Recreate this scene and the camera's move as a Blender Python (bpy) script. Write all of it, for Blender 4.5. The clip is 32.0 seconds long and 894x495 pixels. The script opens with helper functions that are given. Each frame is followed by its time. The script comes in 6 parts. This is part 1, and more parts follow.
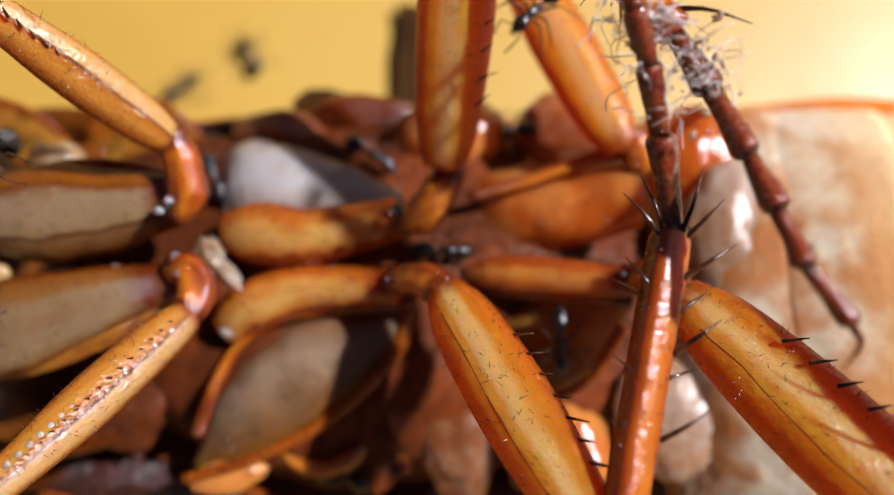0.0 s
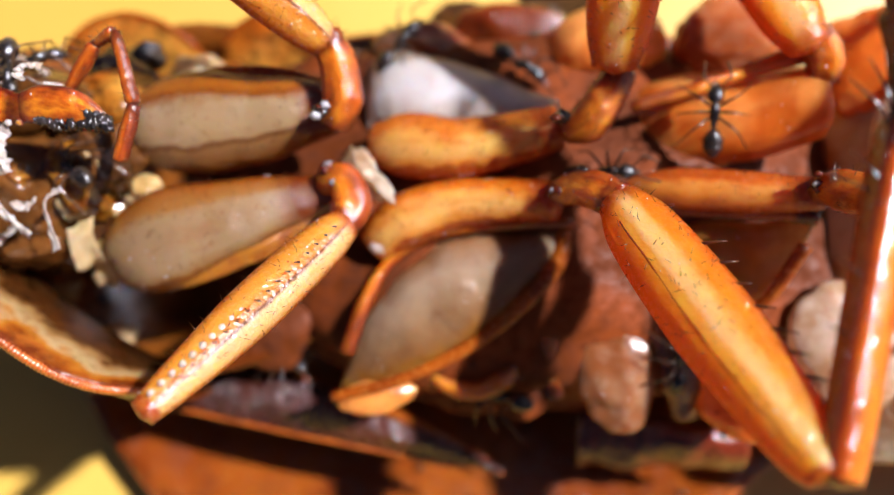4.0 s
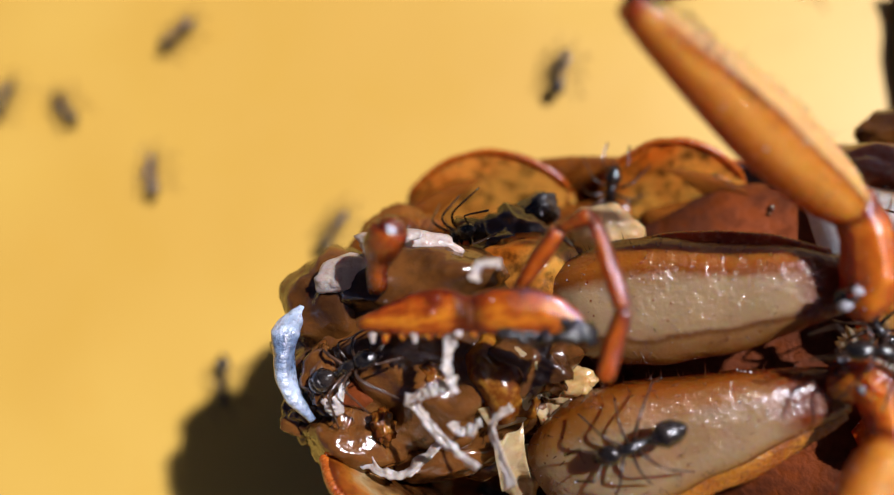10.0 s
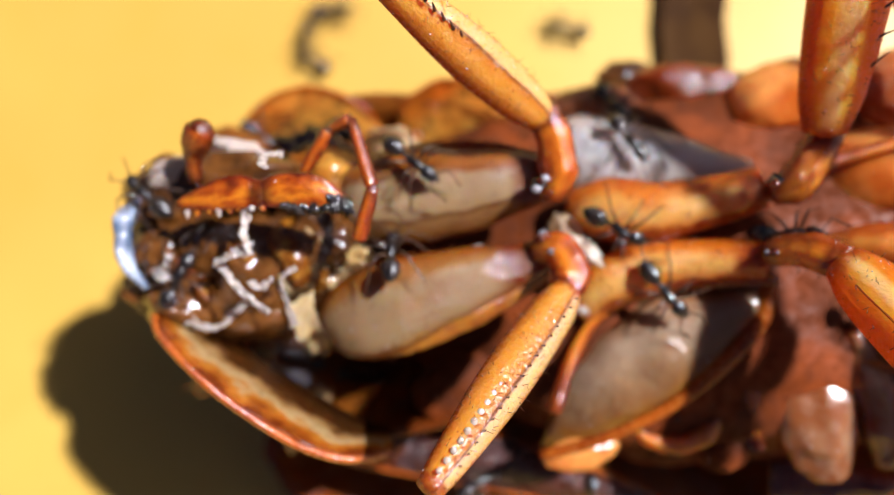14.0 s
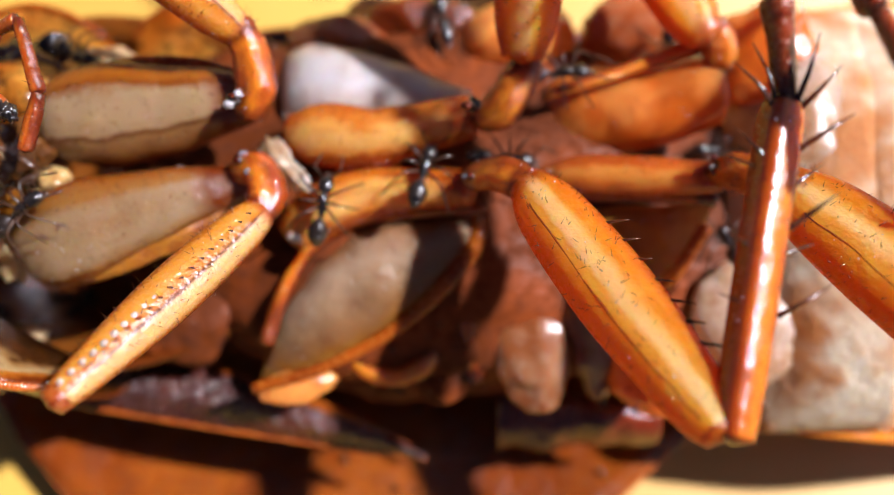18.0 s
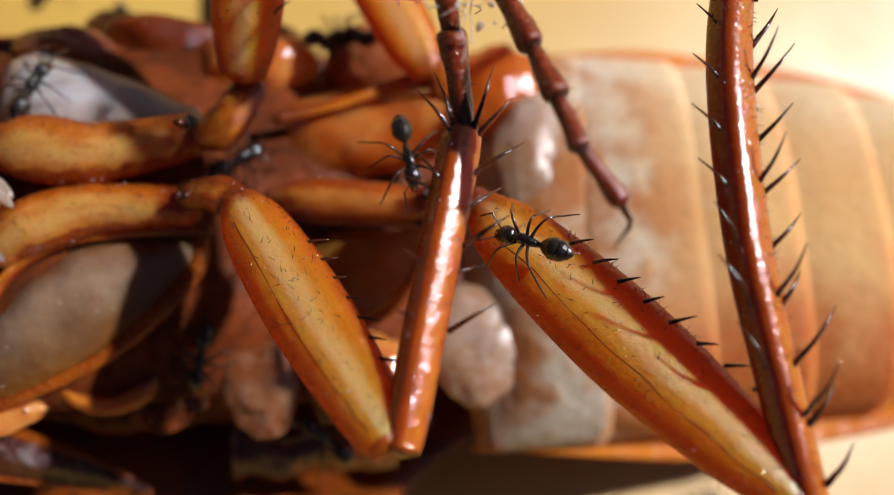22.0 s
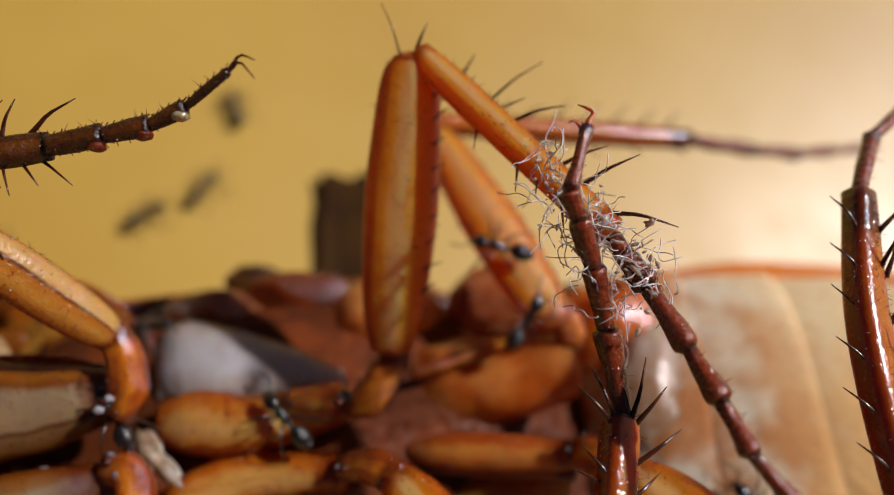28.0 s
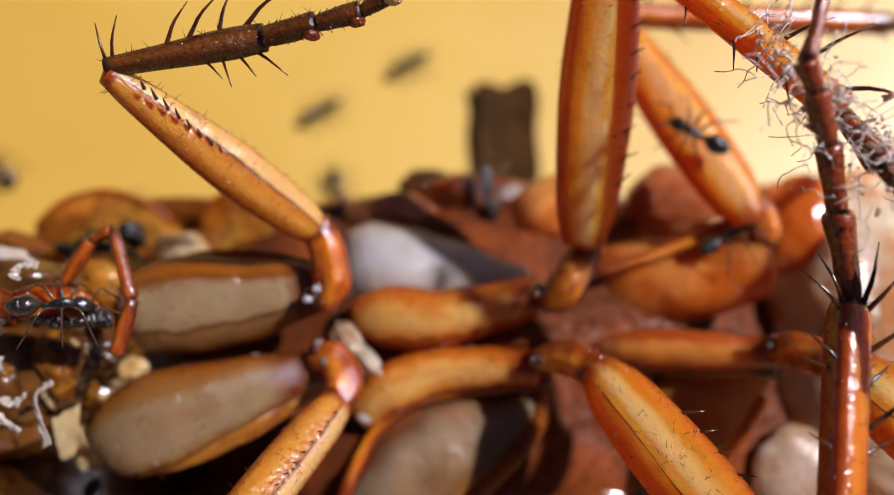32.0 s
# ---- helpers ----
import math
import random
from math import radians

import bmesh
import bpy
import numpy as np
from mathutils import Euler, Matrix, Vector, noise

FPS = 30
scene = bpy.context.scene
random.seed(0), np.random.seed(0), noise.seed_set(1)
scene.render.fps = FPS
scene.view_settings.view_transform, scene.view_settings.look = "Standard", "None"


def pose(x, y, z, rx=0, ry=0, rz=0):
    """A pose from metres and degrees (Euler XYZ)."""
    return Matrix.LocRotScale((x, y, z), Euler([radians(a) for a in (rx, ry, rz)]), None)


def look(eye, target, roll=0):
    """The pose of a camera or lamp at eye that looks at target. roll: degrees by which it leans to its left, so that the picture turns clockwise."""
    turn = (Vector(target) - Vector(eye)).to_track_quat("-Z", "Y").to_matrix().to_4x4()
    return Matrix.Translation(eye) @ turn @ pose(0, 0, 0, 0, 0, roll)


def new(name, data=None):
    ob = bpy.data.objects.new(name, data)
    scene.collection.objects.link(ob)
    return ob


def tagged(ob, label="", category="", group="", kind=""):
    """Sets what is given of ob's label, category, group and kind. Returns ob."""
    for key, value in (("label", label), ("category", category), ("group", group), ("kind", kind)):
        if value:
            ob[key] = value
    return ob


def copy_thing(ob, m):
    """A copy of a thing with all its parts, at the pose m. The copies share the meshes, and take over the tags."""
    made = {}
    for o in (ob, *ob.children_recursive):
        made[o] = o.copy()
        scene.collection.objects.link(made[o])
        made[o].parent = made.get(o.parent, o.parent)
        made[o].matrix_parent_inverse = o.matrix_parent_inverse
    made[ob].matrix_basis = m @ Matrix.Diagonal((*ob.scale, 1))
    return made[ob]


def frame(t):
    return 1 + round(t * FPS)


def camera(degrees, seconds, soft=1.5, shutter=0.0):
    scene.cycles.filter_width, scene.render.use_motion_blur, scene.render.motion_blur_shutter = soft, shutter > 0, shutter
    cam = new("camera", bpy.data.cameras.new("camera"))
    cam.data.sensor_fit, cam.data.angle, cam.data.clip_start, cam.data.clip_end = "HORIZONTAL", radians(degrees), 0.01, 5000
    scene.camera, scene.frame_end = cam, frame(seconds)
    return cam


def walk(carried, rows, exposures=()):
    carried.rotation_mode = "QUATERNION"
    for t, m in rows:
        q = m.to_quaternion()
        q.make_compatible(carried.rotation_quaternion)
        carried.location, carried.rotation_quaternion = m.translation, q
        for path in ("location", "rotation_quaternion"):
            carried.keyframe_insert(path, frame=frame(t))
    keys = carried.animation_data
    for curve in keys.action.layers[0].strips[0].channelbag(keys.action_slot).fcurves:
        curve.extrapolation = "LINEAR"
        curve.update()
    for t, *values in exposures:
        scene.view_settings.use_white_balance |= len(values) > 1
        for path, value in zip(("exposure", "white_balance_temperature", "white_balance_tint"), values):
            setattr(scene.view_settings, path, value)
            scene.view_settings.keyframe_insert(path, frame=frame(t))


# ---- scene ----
cam = camera(59.5, 32.0, soft=1.0)
cam.data.dof.use_dof = True
cam.data.dof.focus_distance = 0.0171
cam.data.dof.aperture_fstop = 39.0

MM = 0.001
# seconds, place in millimetres, turn in degrees
ROWS = [
    (0, -0.01, -5.29, 26.96, 14.70, -0.35, -0.12),
    (0.5, -0.41, -5.35, 26.23, 15.07, 0.62, 0.25),
    (1, -0.66, -5.30, 25.71, 14.82, 0.64, 0.29),
    (1.5, -0.75, -5.42, 25.72, 15.05, 1.28, 0.73),
    (2, -0.87, -5.66, 25.75, 14.68, 1.17, 0.88),
    (2.5, -1.08, -5.92, 25.62, 13.07, 0.88, 1.14),
    (3, -1.44, -6.21, 25.64, 12.17, 2.11, 1.50),
    (3.5, -1.88, -6.31, 25.61, 11.82, 3.48, 1.51),
    (5.5, -4.06, -6.15, 25.18, 12.94, 8.30, 1.50),
    (6, -4.94, -5.79, 24.85, 12.52, 9.17, 0.77),
    (6.5, -5.86, -5.58, 24.61, 12.79, 9.95, 0.89),
    (7, -6.71, -5.35, 24.61, 12.83, 10.75, 1.39),
    (7.5, -7.61, -5.25, 25.10, 13.67, 12.12, 1.94),
    (8, -8.67, -4.94, 24.75, 13.85, 13.81, 1.73),
    (8.5, -9.72, -4.48, 24.10, 14.12, 14.81, 1.58),
    (9, -10.45, -3.70, 24.09, 14.02, 13.04, 0.91),
    (9.5, -11.18, -2.47, 23.70, 15.88, 13.54, 1.85),
    (10, -11.18, -1.92, 23.44, 14.31, 12.78, 1.18),
    (10.5, -10.11, -1.75, 23.55, 16.54, 10.84, 1.71),
    (11, -9.21, -2.24, 24.04, 18.86, 10.99, 1.50),
    (11.5, -8.68, -3.23, 24.02, 15.29, 10.88, 0.56),
    (12, -8.60, -3.56, 22.98, 13.50, 9.35, 0.82),
    (12.5, -8.84, -3.86, 23.14, 13.04, 10.15, 0.69),
    (13, -8.76, -4.32, 24.16, 14.02, 9.79, 0.71),
    (13.5, -7.89, -4.96, 25.65, 12.21, 8.03, 0.05),
    (14, -7.24, -5.31, 27.07, 13.19, 6.78, -0.11),
    (14.5, -6.58, -5.27, 26.67, 13.24, 5.39, -0.13),
    (15, -6.02, -5.38, 26.52, 12.68, 3.98, -0.26),
    (15.5, -5.14, -5.72, 26.43, 11.84, 1.28, -0.99),
    (17.5, -2.44, -6.86, 25.90, 12.06, 0.56, -0.50),
    (18, -1.95, -6.86, 25.81, 12.31, 0.03, -0.66),
    (18.5, -1.52, -6.91, 25.75, 12.26, -0.60, -1.13),
    (19, -1.22, -7.25, 25.53, 13.31, -3.70, -1.82),
    (19.5, -0.76, -7.42, 25.48, 13.45, -6.08, -2.00),
    (20, -0.22, -7.13, 25.31, 13.24, -7.79, -2.04),
    (20.5, 0.31, -7.02, 25.50, 15.33, -9.38, -2.24),
    (21, 0.41, -7.08, 25.66, 14.64, -10.00, -2.42),
    (21.5, 0.86, -7.19, 25.98, 14.73, -10.95, -2.50),
    (22, 1.17, -7.38, 26.11, 15.29, -11.25, -2.71),
    (22.5, 1.42, -7.32, 26.18, 14.58, -12.39, -3.00),
    (23, 1.40, -7.54, 26.60, 14.66, -12.58, -2.79),
    (23.5, 1.83, -7.80, 26.82, 14.19, -14.41, -3.19),
    (24, 1.86, -7.89, 27.43, 13.70, -15.56, -3.39),
    (24.5, 2.14, -7.81, 27.53, 14.43, -16.75, -3.50),
    (26.5, 0.23, -5.57, 28.05, 18.91, -13.57, -5.39),
    (27, -0.23, -5.07, 28.54, 19.80, -11.47, -5.43),
    (27.5, -0.87, -4.35, 28.50, 22.32, -9.36, -5.13),
    (28, -1.52, -4.02, 27.98, 24.24, -7.33, -4.46),
    (28.5, -2.22, -4.14, 28.31, 24.34, -4.91, -3.71),
    (29, -2.87, -4.66, 28.88, 23.53, -3.16, -3.07),
    (29.5, -3.21, -4.68, 28.28, 23.40, -2.18, -2.85),
    (30, -3.64, -4.46, 27.23, 21.78, -2.15, -2.91),
    (30.5, -3.85, -4.54, 27.23, 21.02, -2.22, -2.98),
    (31, -4.00, -4.54, 27.33, 20.31, -1.94, -2.82),
    (31.5, -4.02, -4.68, 27.20, 19.40, -1.57, -2.71),
    (32, -3.88, -4.77, 27.23, 19.19, -0.08, -2.22),
]
walk(cam, [(t, pose(x * MM, y * MM, z * MM, a, b, c)) for t, x, y, z, a, b, c in ROWS], exposures=[(0, 0.50, 6050, 18), (2, 0.98, 6050, 18), (3, 1.23, 6050, 19), (6, 1.28, 6050, 18), (8, 0.93, 5850, 19), (9, 0.98, 5850, 18), (11, 0.43, 5900, 18), (13, 0.94, 5850, 17), (15, 1.18, 6050, 19), (19, 1.08, 6050, 22), (21, 0.53, 6050, 20), (23, 0.12, 6050, 17), (24.5, 0.08, 6050, 18), (27, -0.22, 6200, 18), (28.5, -0.09, 6200, 18), (30, 0.31, 6150, 19), (32, 0.51, 6050, 18)])

# ---- light ----
SUN_AZIMUTH, SUN_HEIGHT = 19.0, 49.0
world = bpy.data.worlds.new("sky")
scene.world = world
world.use_nodes = True
wn = world.node_tree
wn.nodes.clear()
sky = wn.nodes.new("ShaderNodeTexSky")
sky.sky_type = "NISHITA"
sky.sun_disc = False
sky.air_density, sky.dust_density, sky.ozone_density = 0.12, 0.9, 0.3
sky.sun_elevation = radians(SUN_HEIGHT)
sky.sun_rotation = radians(90 - SUN_AZIMUTH)
wbg = wn.nodes.new("ShaderNodeBackground")
wbg.inputs["Strength"].default_value = 0.05
wout = wn.nodes.new("ShaderNodeOutputWorld")
wn.links.new(sky.outputs["Color"], wbg.inputs["Color"])
wn.links.new(wbg.outputs["Background"], wout.inputs["Surface"])
sun_dir = Vector((math.cos(radians(SUN_AZIMUTH)) * math.cos(radians(SUN_HEIGHT)),
                  math.sin(radians(SUN_AZIMUTH)) * math.cos(radians(SUN_HEIGHT)), math.sin(radians(SUN_HEIGHT))))
sun = new("sun", bpy.data.lights.new("sun", "SUN"))
sun.data.energy, sun.data.angle, sun.data.color = 5.0, radians(1.8), (1.0, 0.95, 0.88)
sun.matrix_world = look(sun_dir * 0.5, (0, 0, 0))


# ---- materials ----
def base_material(name):
    m = bpy.data.materials.new(name)
    m.use_nodes = True
    nt = m.node_tree
    nt.nodes.clear()
    out = nt.nodes.new("ShaderNodeOutputMaterial")
    bsdf = nt.nodes.new("ShaderNodeBsdfPrincipled")
    nt.links.new(bsdf.outputs["BSDF"], out.inputs["Surface"])
    return m, nt, bsdf


def node(nt, kind, **values):
    n = nt.nodes.new(kind)
    for key, value in values.items():
        n.inputs[key].default_value = value
    return n


def mixed(nt, fac, a, b, blend="MIX"):
    """A colour mix; a, b and fac are sockets or values."""
    n = nt.nodes.new("ShaderNodeMix")
    n.data_type, n.blend_type = "RGBA", blend
    for k, v in ((0, fac), (6, a), (7, b)):
        if isinstance(v, bpy.types.NodeSocket):
            nt.links.new(v, n.inputs[k])
        else:
            n.inputs[k].default_value = v if k == 0 else (*v[:3], 1)
    return n.outputs[2]


def span(nt, value, a, b, c=0.0, d=1.0):
    n = nt.nodes.new("ShaderNodeMapRange")
    n.interpolation_type = "SMOOTHSTEP"
    nt.links.new(value, n.inputs[0])
    for k, v in enumerate((a, b, c, d)):
        n.inputs[k + 1].default_value = v
    return n.outputs[0]


def arith(nt, op, a, b=0.0):
    n = nt.nodes.new("ShaderNodeMath")
    n.operation = op
    for k, v in ((0, a), (1, b)):
        if isinstance(v, bpy.types.NodeSocket):
            nt.links.new(v, n.inputs[k])
        else:
            n.inputs[k].default_value = v
    return n.outputs[0]


def grain(nt, scale, detail=3.0, rough=0.55):
    """Noise at real size: scale is lumps per millimetre."""
    co = nt.nodes.new("ShaderNodeTexCoord")
    n = node(nt, "ShaderNodeTexNoise", Scale=scale / MM, Detail=detail, Roughness=rough)
    nt.links.new(co.outputs["Object"], n.inputs["Vector"])
    return n.outputs["Fac"]


def fibres(nt, around, along, turns=9.0, length=2.2):
    """Streaks that run lengthwise along a limb."""
    ob = nt.nodes.new("ShaderNodeObjectInfo")
    c = nt.nodes.new("ShaderNodeCombineXYZ")
    nt.links.new(arith(nt, "MULTIPLY", around, turns), c.inputs[0])
    nt.links.new(arith(nt, "MULTIPLY", along, length), c.inputs[1])
    nt.links.new(arith(nt, "MULTIPLY", ob.outputs["Random"], 40.0), c.inputs[2])
    n = node(nt, "ShaderNodeTexNoise", Scale=1.6, Detail=4.0, Roughness=0.6)
    nt.links.new(c.outputs[0], n.inputs["Vector"])
    return n.outputs["Fac"]


def relief(nt, bsdf, height, strength, distance):
    b = node(nt, "ShaderNodeBump", Strength=strength, Distance=distance * MM)
    nt.links.new(height, b.inputs["Height"])
    nt.links.new(b.outputs["Normal"], bsdf.inputs["Normal"])
    nt.links.new(b.outputs["Normal"], bsdf.inputs["Coat Normal"])


def attribute(nt, name):
    a = nt.nodes.new("ShaderNodeAttribute")
    a.attribute_name = name
    return a.outputs["Fac"]


def ramp(nt, value, stops):
    n = nt.nodes.new("ShaderNodeValToRGB")
    e = n.color_ramp.elements
    while len(e) < len(stops):
        e.new(0.5)
    for k, (at, col) in enumerate(stops):
        e[k].position, e[k].color = at, (*col, 1)
    nt.links.new(value, n.inputs[0])
    return n.outputs[0]


def glowing(nt, bsdf, col, amount):
    """Lets light through the skin: part of it scatters to the far side."""
    out = next(n for n in nt.nodes if n.type == "OUTPUT_MATERIAL")
    tr = nt.nodes.new("ShaderNodeBsdfTranslucent")
    nt.links.new(col, tr.inputs["Color"])
    mix = nt.nodes.new("ShaderNodeMixShader")
    mix.inputs[0].default_value = amount
    nt.links.new(bsdf.outputs[0], mix.inputs[1])
    nt.links.new(tr.outputs[0], mix.inputs[2])
    nt.links.new(mix.outputs[0], out.inputs["Surface"])


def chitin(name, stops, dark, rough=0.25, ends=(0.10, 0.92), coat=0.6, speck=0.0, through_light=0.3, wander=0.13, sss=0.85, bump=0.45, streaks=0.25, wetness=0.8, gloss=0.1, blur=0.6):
    """Horny skin: bands of colour round the limb (0 and 0.5 its sides, 0.25 its upper face), darker joints at both
    ends. Paler upper faces and darker sides put light and shade into the colour.
    """
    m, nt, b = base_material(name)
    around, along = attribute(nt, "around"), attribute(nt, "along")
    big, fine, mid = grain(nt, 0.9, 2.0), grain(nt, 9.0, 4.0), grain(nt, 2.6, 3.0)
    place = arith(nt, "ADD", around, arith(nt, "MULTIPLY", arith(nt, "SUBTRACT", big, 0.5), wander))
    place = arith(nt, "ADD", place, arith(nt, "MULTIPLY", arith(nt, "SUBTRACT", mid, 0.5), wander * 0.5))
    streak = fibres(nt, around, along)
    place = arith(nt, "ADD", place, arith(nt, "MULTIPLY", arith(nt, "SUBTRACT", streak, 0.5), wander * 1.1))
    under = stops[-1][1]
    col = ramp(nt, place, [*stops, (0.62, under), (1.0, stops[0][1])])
    tips = arith(nt, "MAXIMUM", span(nt, along, 0.0, ends[0], 1.0, 0.0), span(nt, along, ends[1], 0.5 + 0.5 * ends[1]))
    tips = arith(nt, "MULTIPLY", tips, arith(nt, "ADD", 0.55, arith(nt, "MULTIPLY", mid, 0.7)))
    col = mixed(nt, tips, col, dark)
    col = mixed(nt, span(nt, streak, 0.52, 0.75, 0.0, streaks), col, stops[1][1])
    col = mixed(nt, span(nt, big, 0.55, 0.85, 0.0, 0.12), col, dark)
    col = mixed(nt, span(nt, fine, 0.5, 0.85, 0.0, 0.15), col, stops[0][1])
    if speck:
        vor = node(nt, "ShaderNodeTexVoronoi", Scale=3.4 / MM)
        co = nt.nodes.new("ShaderNodeTexCoord")
        nt.links.new(co.outputs["Object"], vor.inputs["Vector"])
        col = mixed(nt, span(nt, vor.outputs["Distance"], 0.06, 0.13, speck, 0.0), col, dark)
    nt.links.new(col, b.inputs["Base Color"])
    b.inputs["Subsurface Weight"].default_value = sss
    b.inputs["Subsurface Radius"].default_value = (1.0, 0.38, 0.08)
    b.inputs["Subsurface Scale"].default_value = blur * MM
    b.inputs["Coat Weight"].default_value = coat
    b.inputs["Coat IOR"].default_value = 1.6
    b.inputs["Coat Roughness"].default_value = gloss
    nt.links.new(span(nt, fine, 0.3, 0.8, rough * 0.6, rough * 1.8), b.inputs["Roughness"])
    relief(nt, b, arith(nt, "ADD", fine, arith(nt, "ADD", arith(nt, "MULTIPLY", mid, 2.0), arith(nt, "MULTIPLY", streak, 1.2))), bump, 0.06)
    wet = node(nt, "ShaderNodeBump", Strength=wetness, Distance=0.09 * MM)
    nt.links.new(arith(nt, "ADD", grain(nt, 9.0, 2.0), mid), wet.inputs["Height"])
    nt.links.new(wet.outputs["Normal"], b.inputs["Coat Normal"])
    if through_light:
        glowing(nt, b, mixed(nt, 1.0, col, (1.0, 0.72, 0.38), "MULTIPLY"), through_light)
    return m


def skin(name, a, b_col, c=None, clear=0.0, rough=0.35, sss=0.4, scale=0.6, bump=0.4, coat=0.2, depth=0.12, spread=0.3, fine_mix=0.7, through_light=0.0, spec=0.5, gloss=0.16):
    """A mottled surface in two or three colours at two sizes of grain."""
    m, nt, b = base_material(name)
    big, fine = grain(nt, scale, 3.0), grain(nt, scale * 7, 4.0)
    col = mixed(nt, span(nt, big, 0.38, 0.62), a, b_col)
    col = mixed(nt, span(nt, fine, 0.42, 0.72, 0.0, fine_mix), col, c or a)
    nt.links.new(col, b.inputs["Base Color"])
    nt.links.new(span(nt, fine, 0.3, 0.75, rough * 0.6, min(1.0, rough * 1.6)), b.inputs["Roughness"])
    b.inputs["Subsurface Weight"].default_value = sss
    b.inputs["Subsurface Radius"].default_value = (1.0, 0.5, 0.25)
    b.inputs["Subsurface Scale"].default_value = spread * MM
    b.inputs["Coat Weight"].default_value = coat
    b.inputs["Transmission Weight"].default_value = clear
    b.inputs["Specular IOR Level"].default_value = spec
    b.inputs["Coat Roughness"].default_value = gloss
    relief(nt, b, arith(nt, "ADD", fine, arith(nt, "MULTIPLY", big, 2.0)), bump, depth)
    if through_light:
        glowing(nt, b, col, through_light)
    return m


# thighs: bright band on top and orange edges paint the light and glow
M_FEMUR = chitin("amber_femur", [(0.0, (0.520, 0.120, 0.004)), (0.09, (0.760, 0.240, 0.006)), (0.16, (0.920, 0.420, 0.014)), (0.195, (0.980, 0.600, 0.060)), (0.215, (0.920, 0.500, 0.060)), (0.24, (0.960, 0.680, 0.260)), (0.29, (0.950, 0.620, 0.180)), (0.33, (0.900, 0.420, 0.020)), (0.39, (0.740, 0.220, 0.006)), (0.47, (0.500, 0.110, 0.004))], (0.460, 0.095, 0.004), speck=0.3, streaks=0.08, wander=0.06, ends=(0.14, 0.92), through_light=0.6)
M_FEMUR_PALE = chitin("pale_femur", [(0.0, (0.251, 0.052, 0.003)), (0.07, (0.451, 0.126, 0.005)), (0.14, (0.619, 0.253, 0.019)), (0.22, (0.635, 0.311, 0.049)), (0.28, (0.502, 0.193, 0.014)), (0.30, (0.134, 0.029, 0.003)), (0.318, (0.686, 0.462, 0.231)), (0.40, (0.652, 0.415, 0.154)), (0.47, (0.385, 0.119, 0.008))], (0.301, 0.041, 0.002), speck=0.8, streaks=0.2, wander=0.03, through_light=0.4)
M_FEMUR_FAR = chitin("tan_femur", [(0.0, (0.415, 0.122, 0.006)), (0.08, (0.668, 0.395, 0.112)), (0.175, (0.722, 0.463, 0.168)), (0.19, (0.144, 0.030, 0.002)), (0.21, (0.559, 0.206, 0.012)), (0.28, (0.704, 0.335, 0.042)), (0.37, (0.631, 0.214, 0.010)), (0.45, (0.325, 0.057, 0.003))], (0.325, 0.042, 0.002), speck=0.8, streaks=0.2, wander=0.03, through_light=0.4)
# leg bases: cream and amber bands, with edge shading in the dark outer stops
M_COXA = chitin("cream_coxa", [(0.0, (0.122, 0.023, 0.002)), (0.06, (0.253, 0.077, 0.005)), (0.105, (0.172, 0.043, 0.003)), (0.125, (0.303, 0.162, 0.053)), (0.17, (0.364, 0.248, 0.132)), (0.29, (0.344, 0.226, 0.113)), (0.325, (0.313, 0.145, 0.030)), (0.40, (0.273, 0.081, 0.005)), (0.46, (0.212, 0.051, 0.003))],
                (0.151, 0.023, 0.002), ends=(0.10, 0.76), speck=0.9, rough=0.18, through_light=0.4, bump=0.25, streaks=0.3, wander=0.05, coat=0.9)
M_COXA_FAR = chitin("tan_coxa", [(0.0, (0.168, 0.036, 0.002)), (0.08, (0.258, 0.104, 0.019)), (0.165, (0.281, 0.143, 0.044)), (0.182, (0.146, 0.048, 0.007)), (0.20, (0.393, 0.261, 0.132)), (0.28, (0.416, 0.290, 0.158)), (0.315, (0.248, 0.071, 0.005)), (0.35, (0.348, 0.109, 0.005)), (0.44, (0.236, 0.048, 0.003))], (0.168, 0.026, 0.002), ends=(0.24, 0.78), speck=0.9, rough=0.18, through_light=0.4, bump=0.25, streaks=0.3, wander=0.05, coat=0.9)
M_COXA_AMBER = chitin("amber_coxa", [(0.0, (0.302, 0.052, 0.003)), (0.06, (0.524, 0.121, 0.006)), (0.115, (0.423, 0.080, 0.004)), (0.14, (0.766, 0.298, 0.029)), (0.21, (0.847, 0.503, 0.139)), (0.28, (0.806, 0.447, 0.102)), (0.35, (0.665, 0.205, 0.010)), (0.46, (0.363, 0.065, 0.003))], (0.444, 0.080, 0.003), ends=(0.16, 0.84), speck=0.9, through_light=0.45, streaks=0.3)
# feelers, hind bases, joints, shins: bright top and dark sides paint the shading
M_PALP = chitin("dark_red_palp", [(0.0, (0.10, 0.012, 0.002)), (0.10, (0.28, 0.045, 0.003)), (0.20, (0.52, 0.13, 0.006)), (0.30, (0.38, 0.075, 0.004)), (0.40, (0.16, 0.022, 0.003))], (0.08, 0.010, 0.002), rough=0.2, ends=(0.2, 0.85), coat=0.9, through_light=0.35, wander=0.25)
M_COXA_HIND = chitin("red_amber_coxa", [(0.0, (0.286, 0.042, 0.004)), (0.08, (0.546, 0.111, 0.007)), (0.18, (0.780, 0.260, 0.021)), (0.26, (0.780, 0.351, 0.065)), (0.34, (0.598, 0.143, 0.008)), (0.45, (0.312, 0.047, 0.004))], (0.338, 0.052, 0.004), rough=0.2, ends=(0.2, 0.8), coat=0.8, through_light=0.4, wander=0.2)
